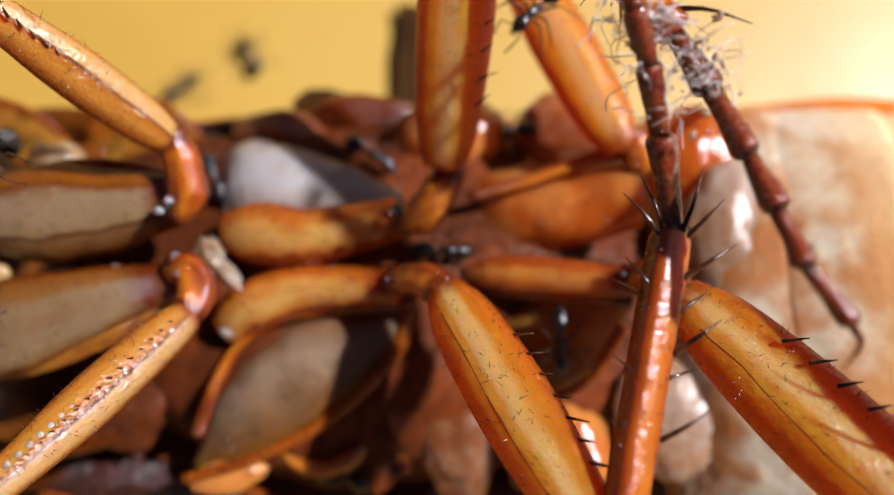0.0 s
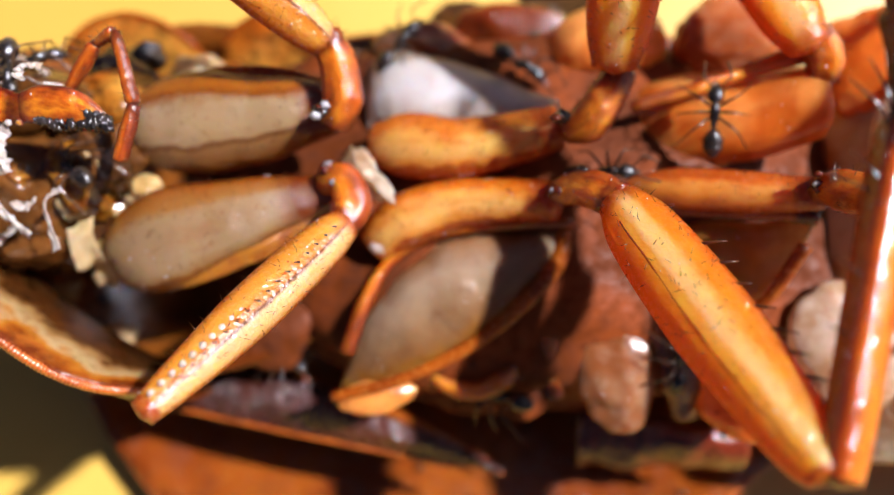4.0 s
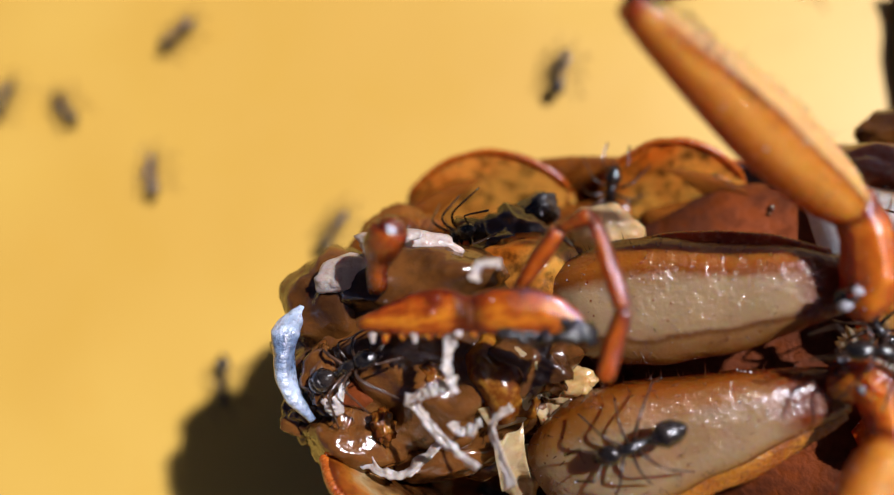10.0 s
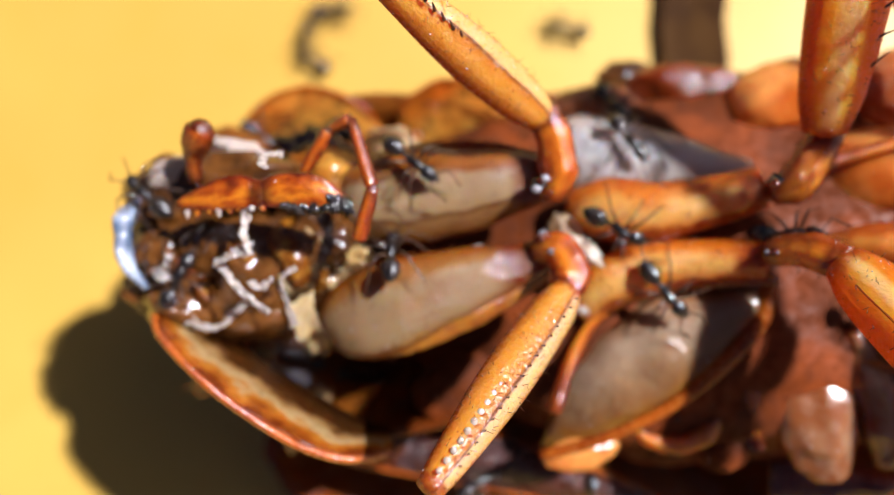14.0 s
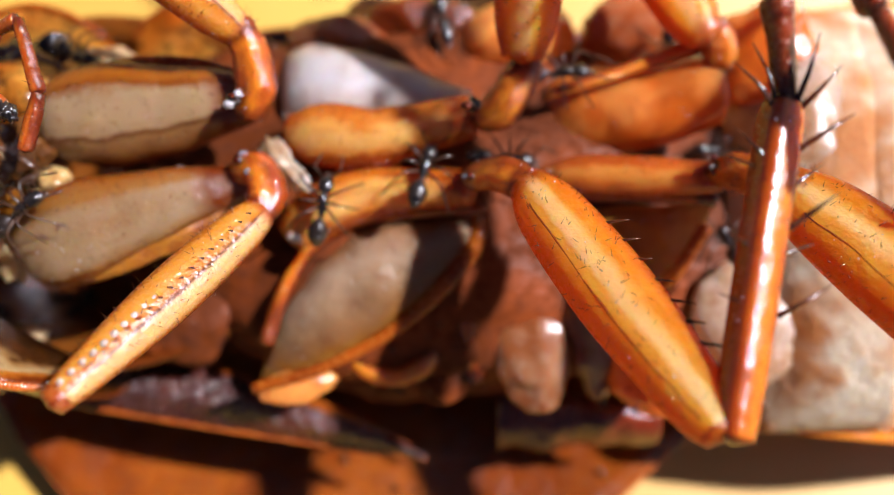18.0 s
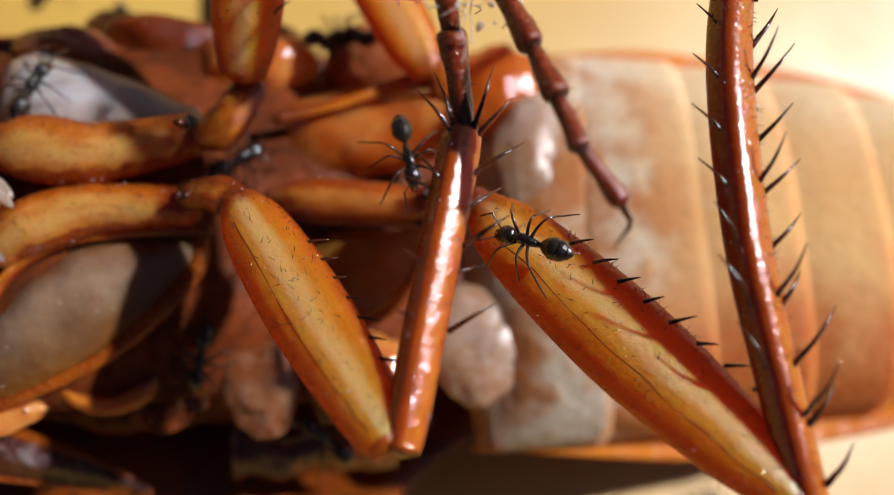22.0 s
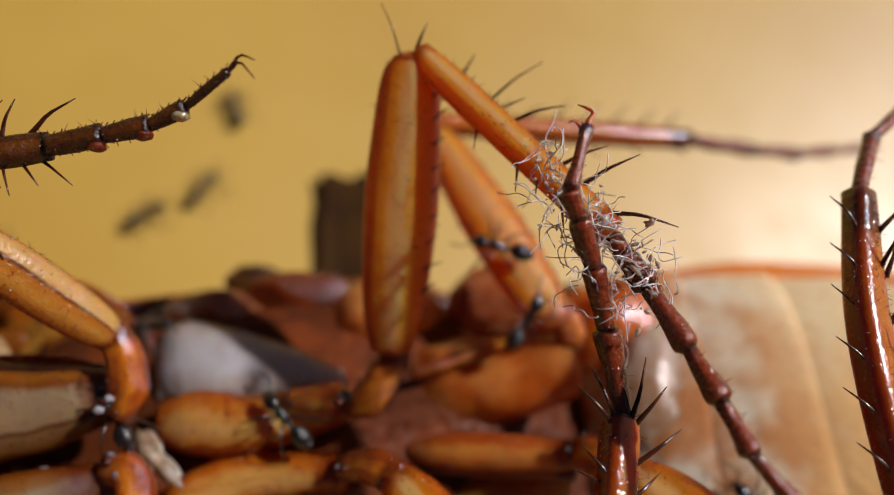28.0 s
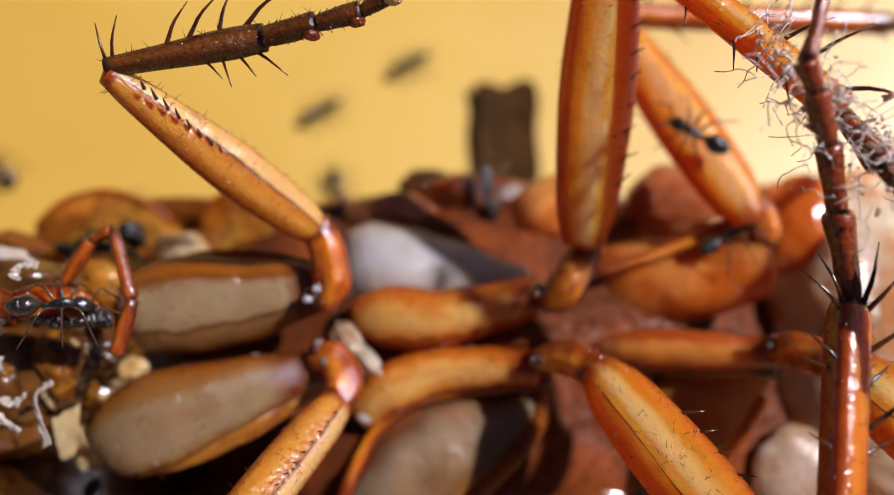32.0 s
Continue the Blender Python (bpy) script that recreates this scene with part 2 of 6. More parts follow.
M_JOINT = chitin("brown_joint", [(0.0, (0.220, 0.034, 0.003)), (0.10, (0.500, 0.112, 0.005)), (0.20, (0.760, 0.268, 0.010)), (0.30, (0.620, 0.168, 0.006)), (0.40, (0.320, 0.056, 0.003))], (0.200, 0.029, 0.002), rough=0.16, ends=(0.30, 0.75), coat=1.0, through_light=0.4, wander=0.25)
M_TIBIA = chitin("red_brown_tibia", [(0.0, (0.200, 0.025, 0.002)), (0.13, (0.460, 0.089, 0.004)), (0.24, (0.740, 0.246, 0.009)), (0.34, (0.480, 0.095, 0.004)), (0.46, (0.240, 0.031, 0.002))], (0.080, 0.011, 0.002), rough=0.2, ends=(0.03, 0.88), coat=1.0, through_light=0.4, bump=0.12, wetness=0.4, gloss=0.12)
M_TIBIA_DARK = chitin("dark_tibia", [(0.0, (0.020, 0.005, 0.002)), (0.13, (0.055, 0.013, 0.002)), (0.25, (0.13, 0.038, 0.004)), (0.36, (0.05, 0.012, 0.002)), (0.45, (0.025, 0.006, 0.002))], (0.018, 0.005, 0.002), rough=0.3, coat=0.3, through_light=0.2, sss=0.2)
M_TARSUS = chitin("dark_red_tarsus", [(0.0, (0.06, 0.008, 0.002)), (0.25, (0.26, 0.045, 0.007)), (0.45, (0.075, 0.010, 0.002))], (0.04, 0.007, 0.002), rough=0.28, ends=(0.15, 0.8), through_light=0.2)
M_FLANGE = skin("gold_brown_flange", (0.30, 0.085, 0.008), (0.44, 0.17, 0.014), (0.14, 0.030, 0.004), rough=0.3, sss=0.4, scale=1.5, bump=0.5, coat=0.5, through_light=0.3)
M_SPINE = skin("dark_spine", (0.030, 0.007, 0.003), (0.075, 0.018, 0.005), rough=0.2, sss=0.0, scale=3.0, bump=0.1, coat=0.5)
M_PLATE_AMBER = skin("amber_plate", (0.56, 0.24, 0.03), (0.62, 0.40, 0.16), (0.40, 0.12, 0.012), rough=0.14, sss=0.6, scale=0.35, bump=0.25, coat=1.0, fine_mix=0.35, depth=0.15, through_light=0.5, clear=0.15, spread=0.7)
M_PLATE = skin("milky_plate", (0.58, 0.45, 0.35), (0.46, 0.27, 0.14), (0.66, 0.58, 0.52), rough=0.3, sss=0.7, scale=0.5, bump=0.15, coat=0.8, fine_mix=0.3, depth=0.2, through_light=0.45, clear=0.1, spread=0.9, gloss=0.35)
M_PLATE_BROWN = skin("brown_plate", (0.675, 0.162, 0.011), (0.864, 0.365, 0.081), (0.405, 0.074, 0.007), rough=0.16, sss=0.6, scale=0.32, bump=0.35, coat=0.8, fine_mix=0.35, depth=0.18, through_light=0.45, clear=0.1, spread=0.7)
M_BEAD = skin("ridged_rim", (0.34, 0.075, 0.005), (0.22, 0.040, 0.004), (0.44, 0.13, 0.012), rough=0.24, sss=0.2, scale=1.5, bump=0.2, coat=1.0, fine_mix=0.4)
M_RIM = skin("amber_rim", (0.48, 0.12, 0.007), (0.30, 0.055, 0.004), (0.56, 0.20, 0.02), rough=0.22, sss=0.4, scale=0.8, bump=0.3, coat=0.6, fine_mix=0.4, through_light=0.45, clear=0.12)
M_SHELL = skin("pronotum_shell", (0.14, 0.030, 0.003), (0.26, 0.080, 0.008), (0.05, 0.011, 0.002), rough=0.2, sss=0.2, scale=0.3, bump=0.3, coat=0.5, fine_mix=0.5, through_light=0.4)
M_WING = skin("wing_cover", (0.040, 0.009, 0.007), (0.075, 0.014, 0.005), (0.030, 0.010, 0.011), rough=0.25, sss=0.0, scale=0.5, bump=0.8, coat=0.8, fine_mix=0.5, depth=0.35, through_light=0.15)
M_ANT_LEG = skin("brown_ant_leg", (0.035, 0.018, 0.011), (0.075, 0.038, 0.022), rough=0.2, sss=0.0, scale=3.0, bump=0.1, coat=0.6, through_light=0.25)
# red-brown kept dark to stand for shade in the gaps between parts
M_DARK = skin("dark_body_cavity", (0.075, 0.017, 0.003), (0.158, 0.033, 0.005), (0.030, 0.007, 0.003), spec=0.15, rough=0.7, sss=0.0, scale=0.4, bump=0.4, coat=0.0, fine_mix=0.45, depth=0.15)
M_PINK = skin("brown_flesh", (0.476, 0.161, 0.049), (0.308, 0.070, 0.014), (0.644, 0.364, 0.224), rough=0.14, sss=0.7, scale=0.3, bump=0.3, coat=1.0, fine_mix=0.35, through_light=0.4, clear=0.1, spread=0.7)
# fold: pale core and dark edges put its roundness into the colour
M_FOLD = chitin("tan_fold", [(0.0, (0.10, 0.018, 0.003)), (0.07, (0.30, 0.070, 0.008)), (0.14, (0.28, 0.105, 0.028)), (0.22, (0.38, 0.21, 0.10)), (0.32, (0.27, 0.105, 0.03)), (0.41, (0.28, 0.070, 0.010)), (0.48, (0.10, 0.018, 0.003))], (0.20, 0.040, 0.005), rough=0.2, ends=(0.2, 0.97), coat=0.9, through_light=0.35, wander=0.22, wetness=0.5)
M_WING_AMBER = skin("amber_wing_cover", (0.221, 0.044, 0.003), (0.332, 0.083, 0.007), (0.099, 0.016, 0.002), rough=0.25, sss=0.3, scale=0.25, bump=0.4, coat=0.7, fine_mix=0.35, depth=0.2, through_light=0.4)
M_MARGIN = skin("glowing_margin", (0.80, 0.28, 0.004), (0.66, 0.19, 0.003), (0.82, 0.36, 0.012), rough=0.7, sss=0.2, scale=0.3, bump=0.05, coat=0.0, fine_mix=0.3, through_light=0.5)
M_PALP_SKIN = skin("dark_red_skin", (0.20, 0.026, 0.006), (0.10, 0.014, 0.004), (0.34, 0.07, 0.02), rough=0.14, sss=0.3, scale=0.5, bump=0.5, coat=1.0, fine_mix=0.4, depth=0.2, through_light=0.35)
M_TAN_FLESH = skin("tan_flesh", (0.48, 0.27, 0.14), (0.30, 0.095, 0.025), (0.54, 0.38, 0.26), rough=0.2, sss=0.7, scale=0.35, bump=0.25, coat=0.9, fine_mix=0.3, through_light=0.4, clear=0.1, spread=0.7, gloss=0.25)
M_SHADOW_SHEET = skin("brown_flake", (0.030, 0.013, 0.004), (0.052, 0.024, 0.006), rough=0.95, sss=0.0, scale=0.8, bump=0.4, coat=0.0, spec=0.05)
M_HEAD = skin("brown_head", (0.055, 0.020, 0.005), (0.15, 0.055, 0.010), (0.025, 0.009, 0.003), rough=0.1, sss=0.2, scale=0.5, bump=0.3, coat=1.0, depth=0.12, fine_mix=0.35, through_light=0.3)
M_BEAD_GREY = skin("grey_bead", (0.30, 0.30, 0.33), (0.12, 0.11, 0.12), (0.45, 0.45, 0.48), rough=0.08, sss=0.0, scale=3.0, bump=0.3, coat=1.0)
M_EYE = skin("dull_eye", (0.10, 0.14, 0.22), (0.36, 0.42, 0.52), (0.03, 0.035, 0.05), rough=0.12, sss=0.3, scale=0.9, bump=0.6, coat=1.0, fine_mix=0.6)
# jaw: orange top and near-black sides, shading in the colour
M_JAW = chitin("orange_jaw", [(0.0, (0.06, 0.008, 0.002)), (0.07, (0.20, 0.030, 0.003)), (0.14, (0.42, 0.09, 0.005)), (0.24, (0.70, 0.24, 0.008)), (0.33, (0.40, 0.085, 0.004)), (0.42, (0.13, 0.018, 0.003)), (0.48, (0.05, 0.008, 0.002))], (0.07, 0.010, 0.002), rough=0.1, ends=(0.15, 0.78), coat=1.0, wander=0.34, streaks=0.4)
M_AMBER_GLASS = skin("amber_jelly", (0.48, 0.18, 0.012), (0.20, 0.055, 0.006), (0.62, 0.30, 0.03), rough=0.12, sss=0.3, scale=0.5, bump=0.2, coat=0.9, through_light=0.5, clear=0.12)
M_BLACK = skin("black_chitin", (0.006, 0.005, 0.005), (0.020, 0.014, 0.011), rough=0.2, sss=0.0, scale=2.0, bump=0.2, coat=0.6)
M_MEMBRANE = skin("dry_white_membrane", (0.54, 0.45, 0.40), (0.66, 0.58, 0.54), (0.34, 0.21, 0.13), rough=0.25, sss=0.4, scale=1.2, bump=0.4, coat=0.7, fine_mix=0.5, through_light=0.4)
M_CREAM = skin("cream_tissue", (0.62, 0.42, 0.16), (0.66, 0.52, 0.32), (0.40, 0.16, 0.03), rough=0.22, sss=0.5, scale=0.5, bump=0.3, coat=0.8, fine_mix=0.45, through_light=0.45, clear=0.12)
M_LOBE = skin("orange_lobe", (0.62, 0.17, 0.008), (0.80, 0.40, 0.06), (0.03, 0.008, 0.002), rough=0.15, sss=0.2, scale=0.35, bump=0.2, coat=0.8, fine_mix=0.8, through_light=0.6, clear=0.12)
M_FIBRE = skin("pale_fibre", (0.55, 0.48, 0.46), (0.70, 0.66, 0.64), rough=0.3, sss=0.0, scale=3.0, bump=0.1, coat=0.3)


def ground_material():
    m, nt, b = base_material("yellow_plastic")
    big, mid, fine = grain(nt, 0.035, 3.0), grain(nt, 0.3, 3.0), grain(nt, 4.0, 3.0)
    col = mixed(nt, span(nt, big, 0.35, 0.65), (0.50, 0.32, 0.054), (0.44, 0.26, 0.036))
    col = mixed(nt, span(nt, mid, 0.5, 0.75, 0.0, 0.25), col, (0.44, 0.245, 0.018))
    col = mixed(nt, span(nt, fine, 0.6, 0.8, 0.0, 0.2), col, (0.36, 0.20, 0.03))
    nt.links.new(col, b.inputs["Base Color"])
    nt.links.new(span(nt, mid, 0.3, 0.7, 0.42, 0.54), b.inputs["Roughness"])
    b.inputs["Specular IOR Level"].default_value = 0.6
    b.inputs["Coat Weight"].default_value = 0.6
    b.inputs["Coat Roughness"].default_value = 0.42
    relief(nt, b, fine, 0.15, 0.02)
    return m


def lip_material():
    m, nt, b = base_material("shield_lip")
    edge = attribute(nt, "inward")
    big, fine = grain(nt, 0.9, 3.0), grain(nt, 5.0, 4.0)
    place = arith(nt, "ADD", edge, arith(nt, "MULTIPLY", arith(nt, "SUBTRACT", big, 0.5), 0.8))
    # last stops near black: the shade inside the shield, painted on the lip
    col = ramp(nt, place, [(0.0, (0.16, 0.028, 0.003)), (0.12, (0.38, 0.10, 0.007)), (0.24, (0.52, 0.20, 0.018)), (0.36, (0.56, 0.40, 0.19)), (0.50, (0.40, 0.22, 0.07)), (0.62, (0.10, 0.032, 0.006)), (1.0, (0.02, 0.006, 0.002))])
    col = mixed(nt, span(nt, fine, 0.5, 0.75, 0.0, 0.4), col, (0.14, 0.05, 0.010))
    nt.links.new(col, b.inputs["Base Color"])
    b.inputs["Roughness"].default_value = 0.25
    b.inputs["Coat Weight"].default_value = 0.5
    b.inputs["Subsurface Weight"].default_value = 0.4
    b.inputs["Subsurface Radius"].default_value = (1.0, 0.45, 0.15)
    b.inputs["Subsurface Scale"].default_value = 0.3 * MM
    relief(nt, b, arith(nt, "ADD", fine, big), 0.4, 0.08)
    glowing(nt, b, col, 0.45)
    return m


def abdomen_material():
    """Sternites: pale pinkish mottling in front, amber on the near flank, cream on top and the far side; side light is
    in the colour.
    """
    m, nt, b = base_material("tan_sternite")
    co = nt.nodes.new("ShaderNodeTexCoord")
    sep = nt.nodes.new("ShaderNodeSeparateXYZ")
    nt.links.new(co.outputs["Object"], sep.inputs[0])
    big, mid, fine = grain(nt, 0.10, 3.0), grain(nt, 0.35, 3.0), grain(nt, 2.2, 4.0)
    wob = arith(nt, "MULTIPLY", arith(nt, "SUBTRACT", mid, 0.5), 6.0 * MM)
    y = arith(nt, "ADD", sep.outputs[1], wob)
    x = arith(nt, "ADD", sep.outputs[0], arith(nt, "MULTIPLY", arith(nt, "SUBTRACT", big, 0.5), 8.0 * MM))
    # darker near flank and paler sunward side, shading put into the colour
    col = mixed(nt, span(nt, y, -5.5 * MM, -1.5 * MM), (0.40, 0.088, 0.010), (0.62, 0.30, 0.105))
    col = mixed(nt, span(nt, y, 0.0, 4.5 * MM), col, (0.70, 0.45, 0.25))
    front = mixed(nt, span(nt, mid, 0.40, 0.60), (0.60, 0.45, 0.33), (0.36, 0.12, 0.030))
    col = mixed(nt, span(nt, x, 10.0 * MM, 14.5 * MM, 1.0, 0.0), col, front)
    col = mixed(nt, span(nt, fine, 0.45, 0.75, 0.0, 0.4), col, (0.46, 0.19, 0.06))
    col = mixed(nt, span(nt, big, 0.56, 0.74, 0.0, 0.25), col, (0.42, 0.14, 0.03))
    nt.links.new(col, b.inputs["Base Color"])
    b.inputs["Roughness"].default_value = 0.75
    b.inputs["Specular IOR Level"].default_value = 0.25
    b.inputs["Subsurface Weight"].default_value = 0.6
    b.inputs["Subsurface Radius"].default_value = (1.0, 0.5, 0.25)
    b.inputs["Subsurface Scale"].default_value = 0.8 * MM
    relief(nt, b, arith(nt, "ADD", fine, arith(nt, "MULTIPLY", mid, 2.0)), 0.35, 0.25)
    return m


def plate_material(name, stops, stain):
    """Wet translucent leg base plates: bands of colour from the ridge (0) to the outer edge (1)."""
    m, nt, b = base_material(name)
    edge = attribute(nt, "inward")
    big, mid, fine = grain(nt, 0.45, 3.0), grain(nt, 1.4, 3.0), grain(nt, 6.0, 4.0)
    place = arith(nt, "ADD", edge, arith(nt, "MULTIPLY", arith(nt, "SUBTRACT", big, 0.5), 0.55))
    col = ramp(nt, place, stops)
    col = mixed(nt, span(nt, mid, 0.50, 0.70, 0.0, 0.55), col, stain)
    col = mixed(nt, span(nt, fine, 0.55, 0.8, 0.0, 0.2), col, stops[0][1])
    nt.links.new(col, b.inputs["Base Color"])
    nt.links.new(span(nt, mid, 0.35, 0.65, 0.08, 0.32), b.inputs["Roughness"])
    b.inputs["Coat Weight"].default_value = 1.0
    b.inputs["Coat Roughness"].default_value = 0.12
    b.inputs["Transmission Weight"].default_value = 0.12
    b.inputs["Subsurface Weight"].default_value = 0.7
    b.inputs["Subsurface Radius"].default_value = (1.0, 0.6, 0.4)
    b.inputs["Subsurface Scale"].default_value = 0.7 * MM
    relief(nt, b, arith(nt, "ADD", mid, arith(nt, "MULTIPLY", big, 2.5)), 0.3, 0.3)
    glowing(nt, b, col, 0.45)
    return m


M_PLATE_NEAR = plate_material("clear_brown_plate", [(0.0, (0.15, 0.040, 0.009)), (0.16, (0.32, 0.16, 0.07)), (0.36, (0.46, 0.33, 0.22)), (0.60, (0.38, 0.24, 0.13)), (0.80, (0.32, 0.16, 0.06)), (0.93, (0.40, 0.17, 0.022)), (1.0, (0.30, 0.09, 0.008))], (0.22, 0.085, 0.03))
M_PLATE_FAR = plate_material("milky_blue_plate", [(0.0, (0.34, 0.13, 0.03)), (0.14, (0.60, 0.50, 0.44)), (0.40, (0.70, 0.67, 0.69)), (0.75, (0.66, 0.60, 0.58)), (0.92, (0.46, 0.28, 0.16)), (1.0, (0.26, 0.07, 0.012))], (0.50, 0.40, 0.34))
M_ABDOMEN = abdomen_material()
M_LIP = lip_material()
M_GROUND = ground_material()


# ---- shapes ----
def part(name, bm, material, parent=None, label=""):
    """Links a bmesh, drawn in millimetres, as one mesh object."""
    me = bpy.data.meshes.new(name)
    bmesh.ops.scale(bm, vec=(MM, MM, MM), verts=bm.verts)
    bm.to_mesh(me)
    bm.free()
    for p in me.polygons:
        p.use_smooth = True
    me.materials.append(material)
    ob = new(name, me)
    if parent:
        ob.parent = parent
    if label:
        tagged(ob, label)
    return ob


def smooth_line(points, steps):
    """Catmull-Rom through rows of numbers."""
    p = [np.array(q, float) for q in points]
    if len(p) == 2:
        return [p[0] + (p[1] - p[0]) * k / steps for k in range(steps + 1)]
    p = [2 * p[0] - p[1], *p, 2 * p[-1] - p[-2]]
    out = []
    n = len(p) - 3
    for k in range(steps + 1):
        s = min(k / steps * n, n - 1e-9)
        i, u = int(s), s - int(s)
        a, b, c, d = p[i:i + 4]
        out.append(0.5 * (2 * b + (c - a) * u + (2 * a - 5 * b + 4 * c - d) * u * u + (3 * b - a - 3 * c + d) * u ** 3))
    return out


def tube(line, up=(0, -0.26, 0.97), steps=24, ring=20, rough=0.0, seed=0, bm=None, groove=0.0, power=2.0):
    """A limb: rows of x, y, z, half width, half thickness. The broad upper side faces up. groove: a dent along the upper side."""
    bm = bm or bmesh.new()
    along = bm.verts.layers.float.get("along") or bm.verts.layers.float.new("along")
    around = bm.verts.layers.float.get("around") or bm.verts.layers.float.new("around")
    rows = smooth_line(line, steps)
    up = Vector(up)
    rings = []
    for k, row in enumerate(rows):
        c = Vector(row[:3])
        a, b = Vector(rows[max(k - 1, 0)][:3]), Vector(rows[min(k + 1, steps)][:3])
        t = (b - a).normalized()
        side = t.cross(up).normalized()
        top = side.cross(t).normalized()
        w, h = max(row[3], 0.004), max(row[4], 0.004)
        loop = []
        for j in range(ring):
            f = 2 * math.pi * j / ring
            cx, cy = math.cos(f), math.sin(f)
            e = 2.0 / power
            cx, cy = math.copysign(abs(cx) ** e, cx), math.copysign(abs(cy) ** e, cy)
            g = 1.0
            if groove and cy > 0:
                g = 1 - groove * math.exp(-((cx + 0.35) / 0.22) ** 2)
            p = c + side * (cx * w) + top * (cy * h * g)
            if rough:
                q = Vector((p.x * 1.3 + seed, p.y * 1.3, p.z * 1.3))
                p += (p - c).normalized() * (noise.noise(q) * rough * min(w, h) + noise.noise(q * 3.1) * rough * 0.4 * min(w, h))
            v = bm.verts.new(p)
            v[along], v[around] = k / steps, j / ring
            loop.append(v)
        rings.append(loop)
    for a, b in zip(rings, rings[1:]):
        for j in range(ring):
            bm.faces.new((a[j], a[(j + 1) % ring], b[(j + 1) % ring], b[j]))
    for loop, flip, k, way in ((rings[0], True, 0, -1), (rings[-1], False, steps, 1)):
        c = sum((v.co for v in loop), Vector()) / ring
        size = max((v.co - c).length for v in loop)
        t = (Vector(rows[min(k + 1, steps)][:3]) - Vector(rows[max(k - 1, 0)][:3])).normalized()
        mid = bm.verts.new(c + t * way * size * 0.35)
        mid[along], mid[around] = k / steps, 0.25
        for j in range(ring):
            tri = (loop[j], loop[(j + 1) % ring], mid)
            bm.faces.new(tri[::-1] if flip else tri)
    bmesh.ops.recalc_face_normals(bm, faces=bm.faces)
    return bm


def blob(c, r, rough=0.15, seed=0.0, turn=(0, 0, 0), detail=4, freq=1.2, bm=None):
    """A lumpy ellipsoid."""
    bm = bm or bmesh.new()
    made = bmesh.ops.create_icosphere(bm, subdivisions=detail, radius=1.0)["verts"]
    rot = Euler([radians(a) for a in turn]).to_matrix()
    for v in made:
        n = v.co.normalized()
        k = 1 + rough * (noise.noise(n * freq + Vector((seed, 0, 0))) + 0.5 * noise.noise(n * freq * 2.7 + Vector((0, seed, 0))))
        v.co = rot @ Vector((n.x * r[0] * k, n.y * r[1] * k, n.z * r[2] * k)) + Vector(c)
    return bm


def sheet(shape, nu, nv, thick, closed=False):
    """A curved plate with thickness: shape(u, v) gives a point for u, v in 0..1."""
    bm = bmesh.new()
    inward = bm.verts.layers.float.new("inward")
    grid = [[bm.verts.new(shape(u / nu, v / nv)) for v in range(nv + 1)] for u in range(nu + (0 if closed else 1))]
    for line in grid:
        for v, vert in enumerate(line):
            vert[inward] = v / nv
    for u in range(nu):
        for v in range(nv):
            a, b = grid[u], grid[(u + 1) % len(grid)]
            bm.faces.new((a[v], b[v], b[v + 1], a[v + 1]))
    bmesh.ops.remove_doubles(bm, verts=bm.verts, dist=1e-5)
    bmesh.ops.recalc_face_normals(bm, faces=bm.faces)
    bmesh.ops.solidify(bm, geom=bm.faces[:], thickness=thick)
    return bm


def spike(a, b, r, bend=0.12, side=(0, 0, 1)):
    """A curved thorn from a to b."""
    a, b = Vector(a), Vector(b)
    mid = (a + b) / 2 + Vector(side) * (b - a).length * bend
    line = [(*a, r, r), (*(a * 0.6 + mid * 0.4), r * 0.85, r * 0.85), (*mid, r * 0.6, r * 0.6), (*b, 0.012, 0.012)]
    return tube(line, steps=7, ring=7, up=(0.3, 0.2, 0.9))


# ---- ground ----
def build_ground():
    bm = bmesh.new()
    bmesh.ops.create_grid(bm, x_segments=60, y_segments=60, size=20000)
    g = part("ground", bm, M_GROUND)
    g.location.z = -3.5 * MM
    tagged(g, "smooth yellow plastic surface under the insect", "ground", kind="structure")


build_ground()

# ---- the cockroach ----
roach = new("cockroach")
tagged(roach, "dead red-brown cockroach lying on its back, partly eaten", "cockroach")


def lerp(a, b, s):
    return tuple(x + (y - x) * s for x, y in zip(a, b))


def thorns(limb, rows, material=M_SPINE):
    for a, b, r in rows:
        a, b = Vector(a), Vector(b)
        part("spine", spike(a - (b - a) * 0.15, b, r), material, limb)


def row_of_thorns(limb, a, b, n, lean, size, r, start=0.06, end=0.94, spread=0.25, seed=1):
    """n thorns along the line a to b, that stand out along lean."""
    rnd = random.Random(seed)
    lean = Vector(lean)
    way = (Vector(b) - Vector(a)).normalized()
    rows = []
    for k in range(n):
        p = Vector(lerp(a, b, start + (end - start) * k / max(n - 1, 1)))
        d = (lean + way * 0.55 + Vector((rnd.uniform(-1, 1), rnd.uniform(-1, 1), rnd.uniform(-1, 1))) * spread).normalized()
        rows.append((p, p + d * size * rnd.uniform(0.75, 1.2), r))
    thorns(limb, rows)


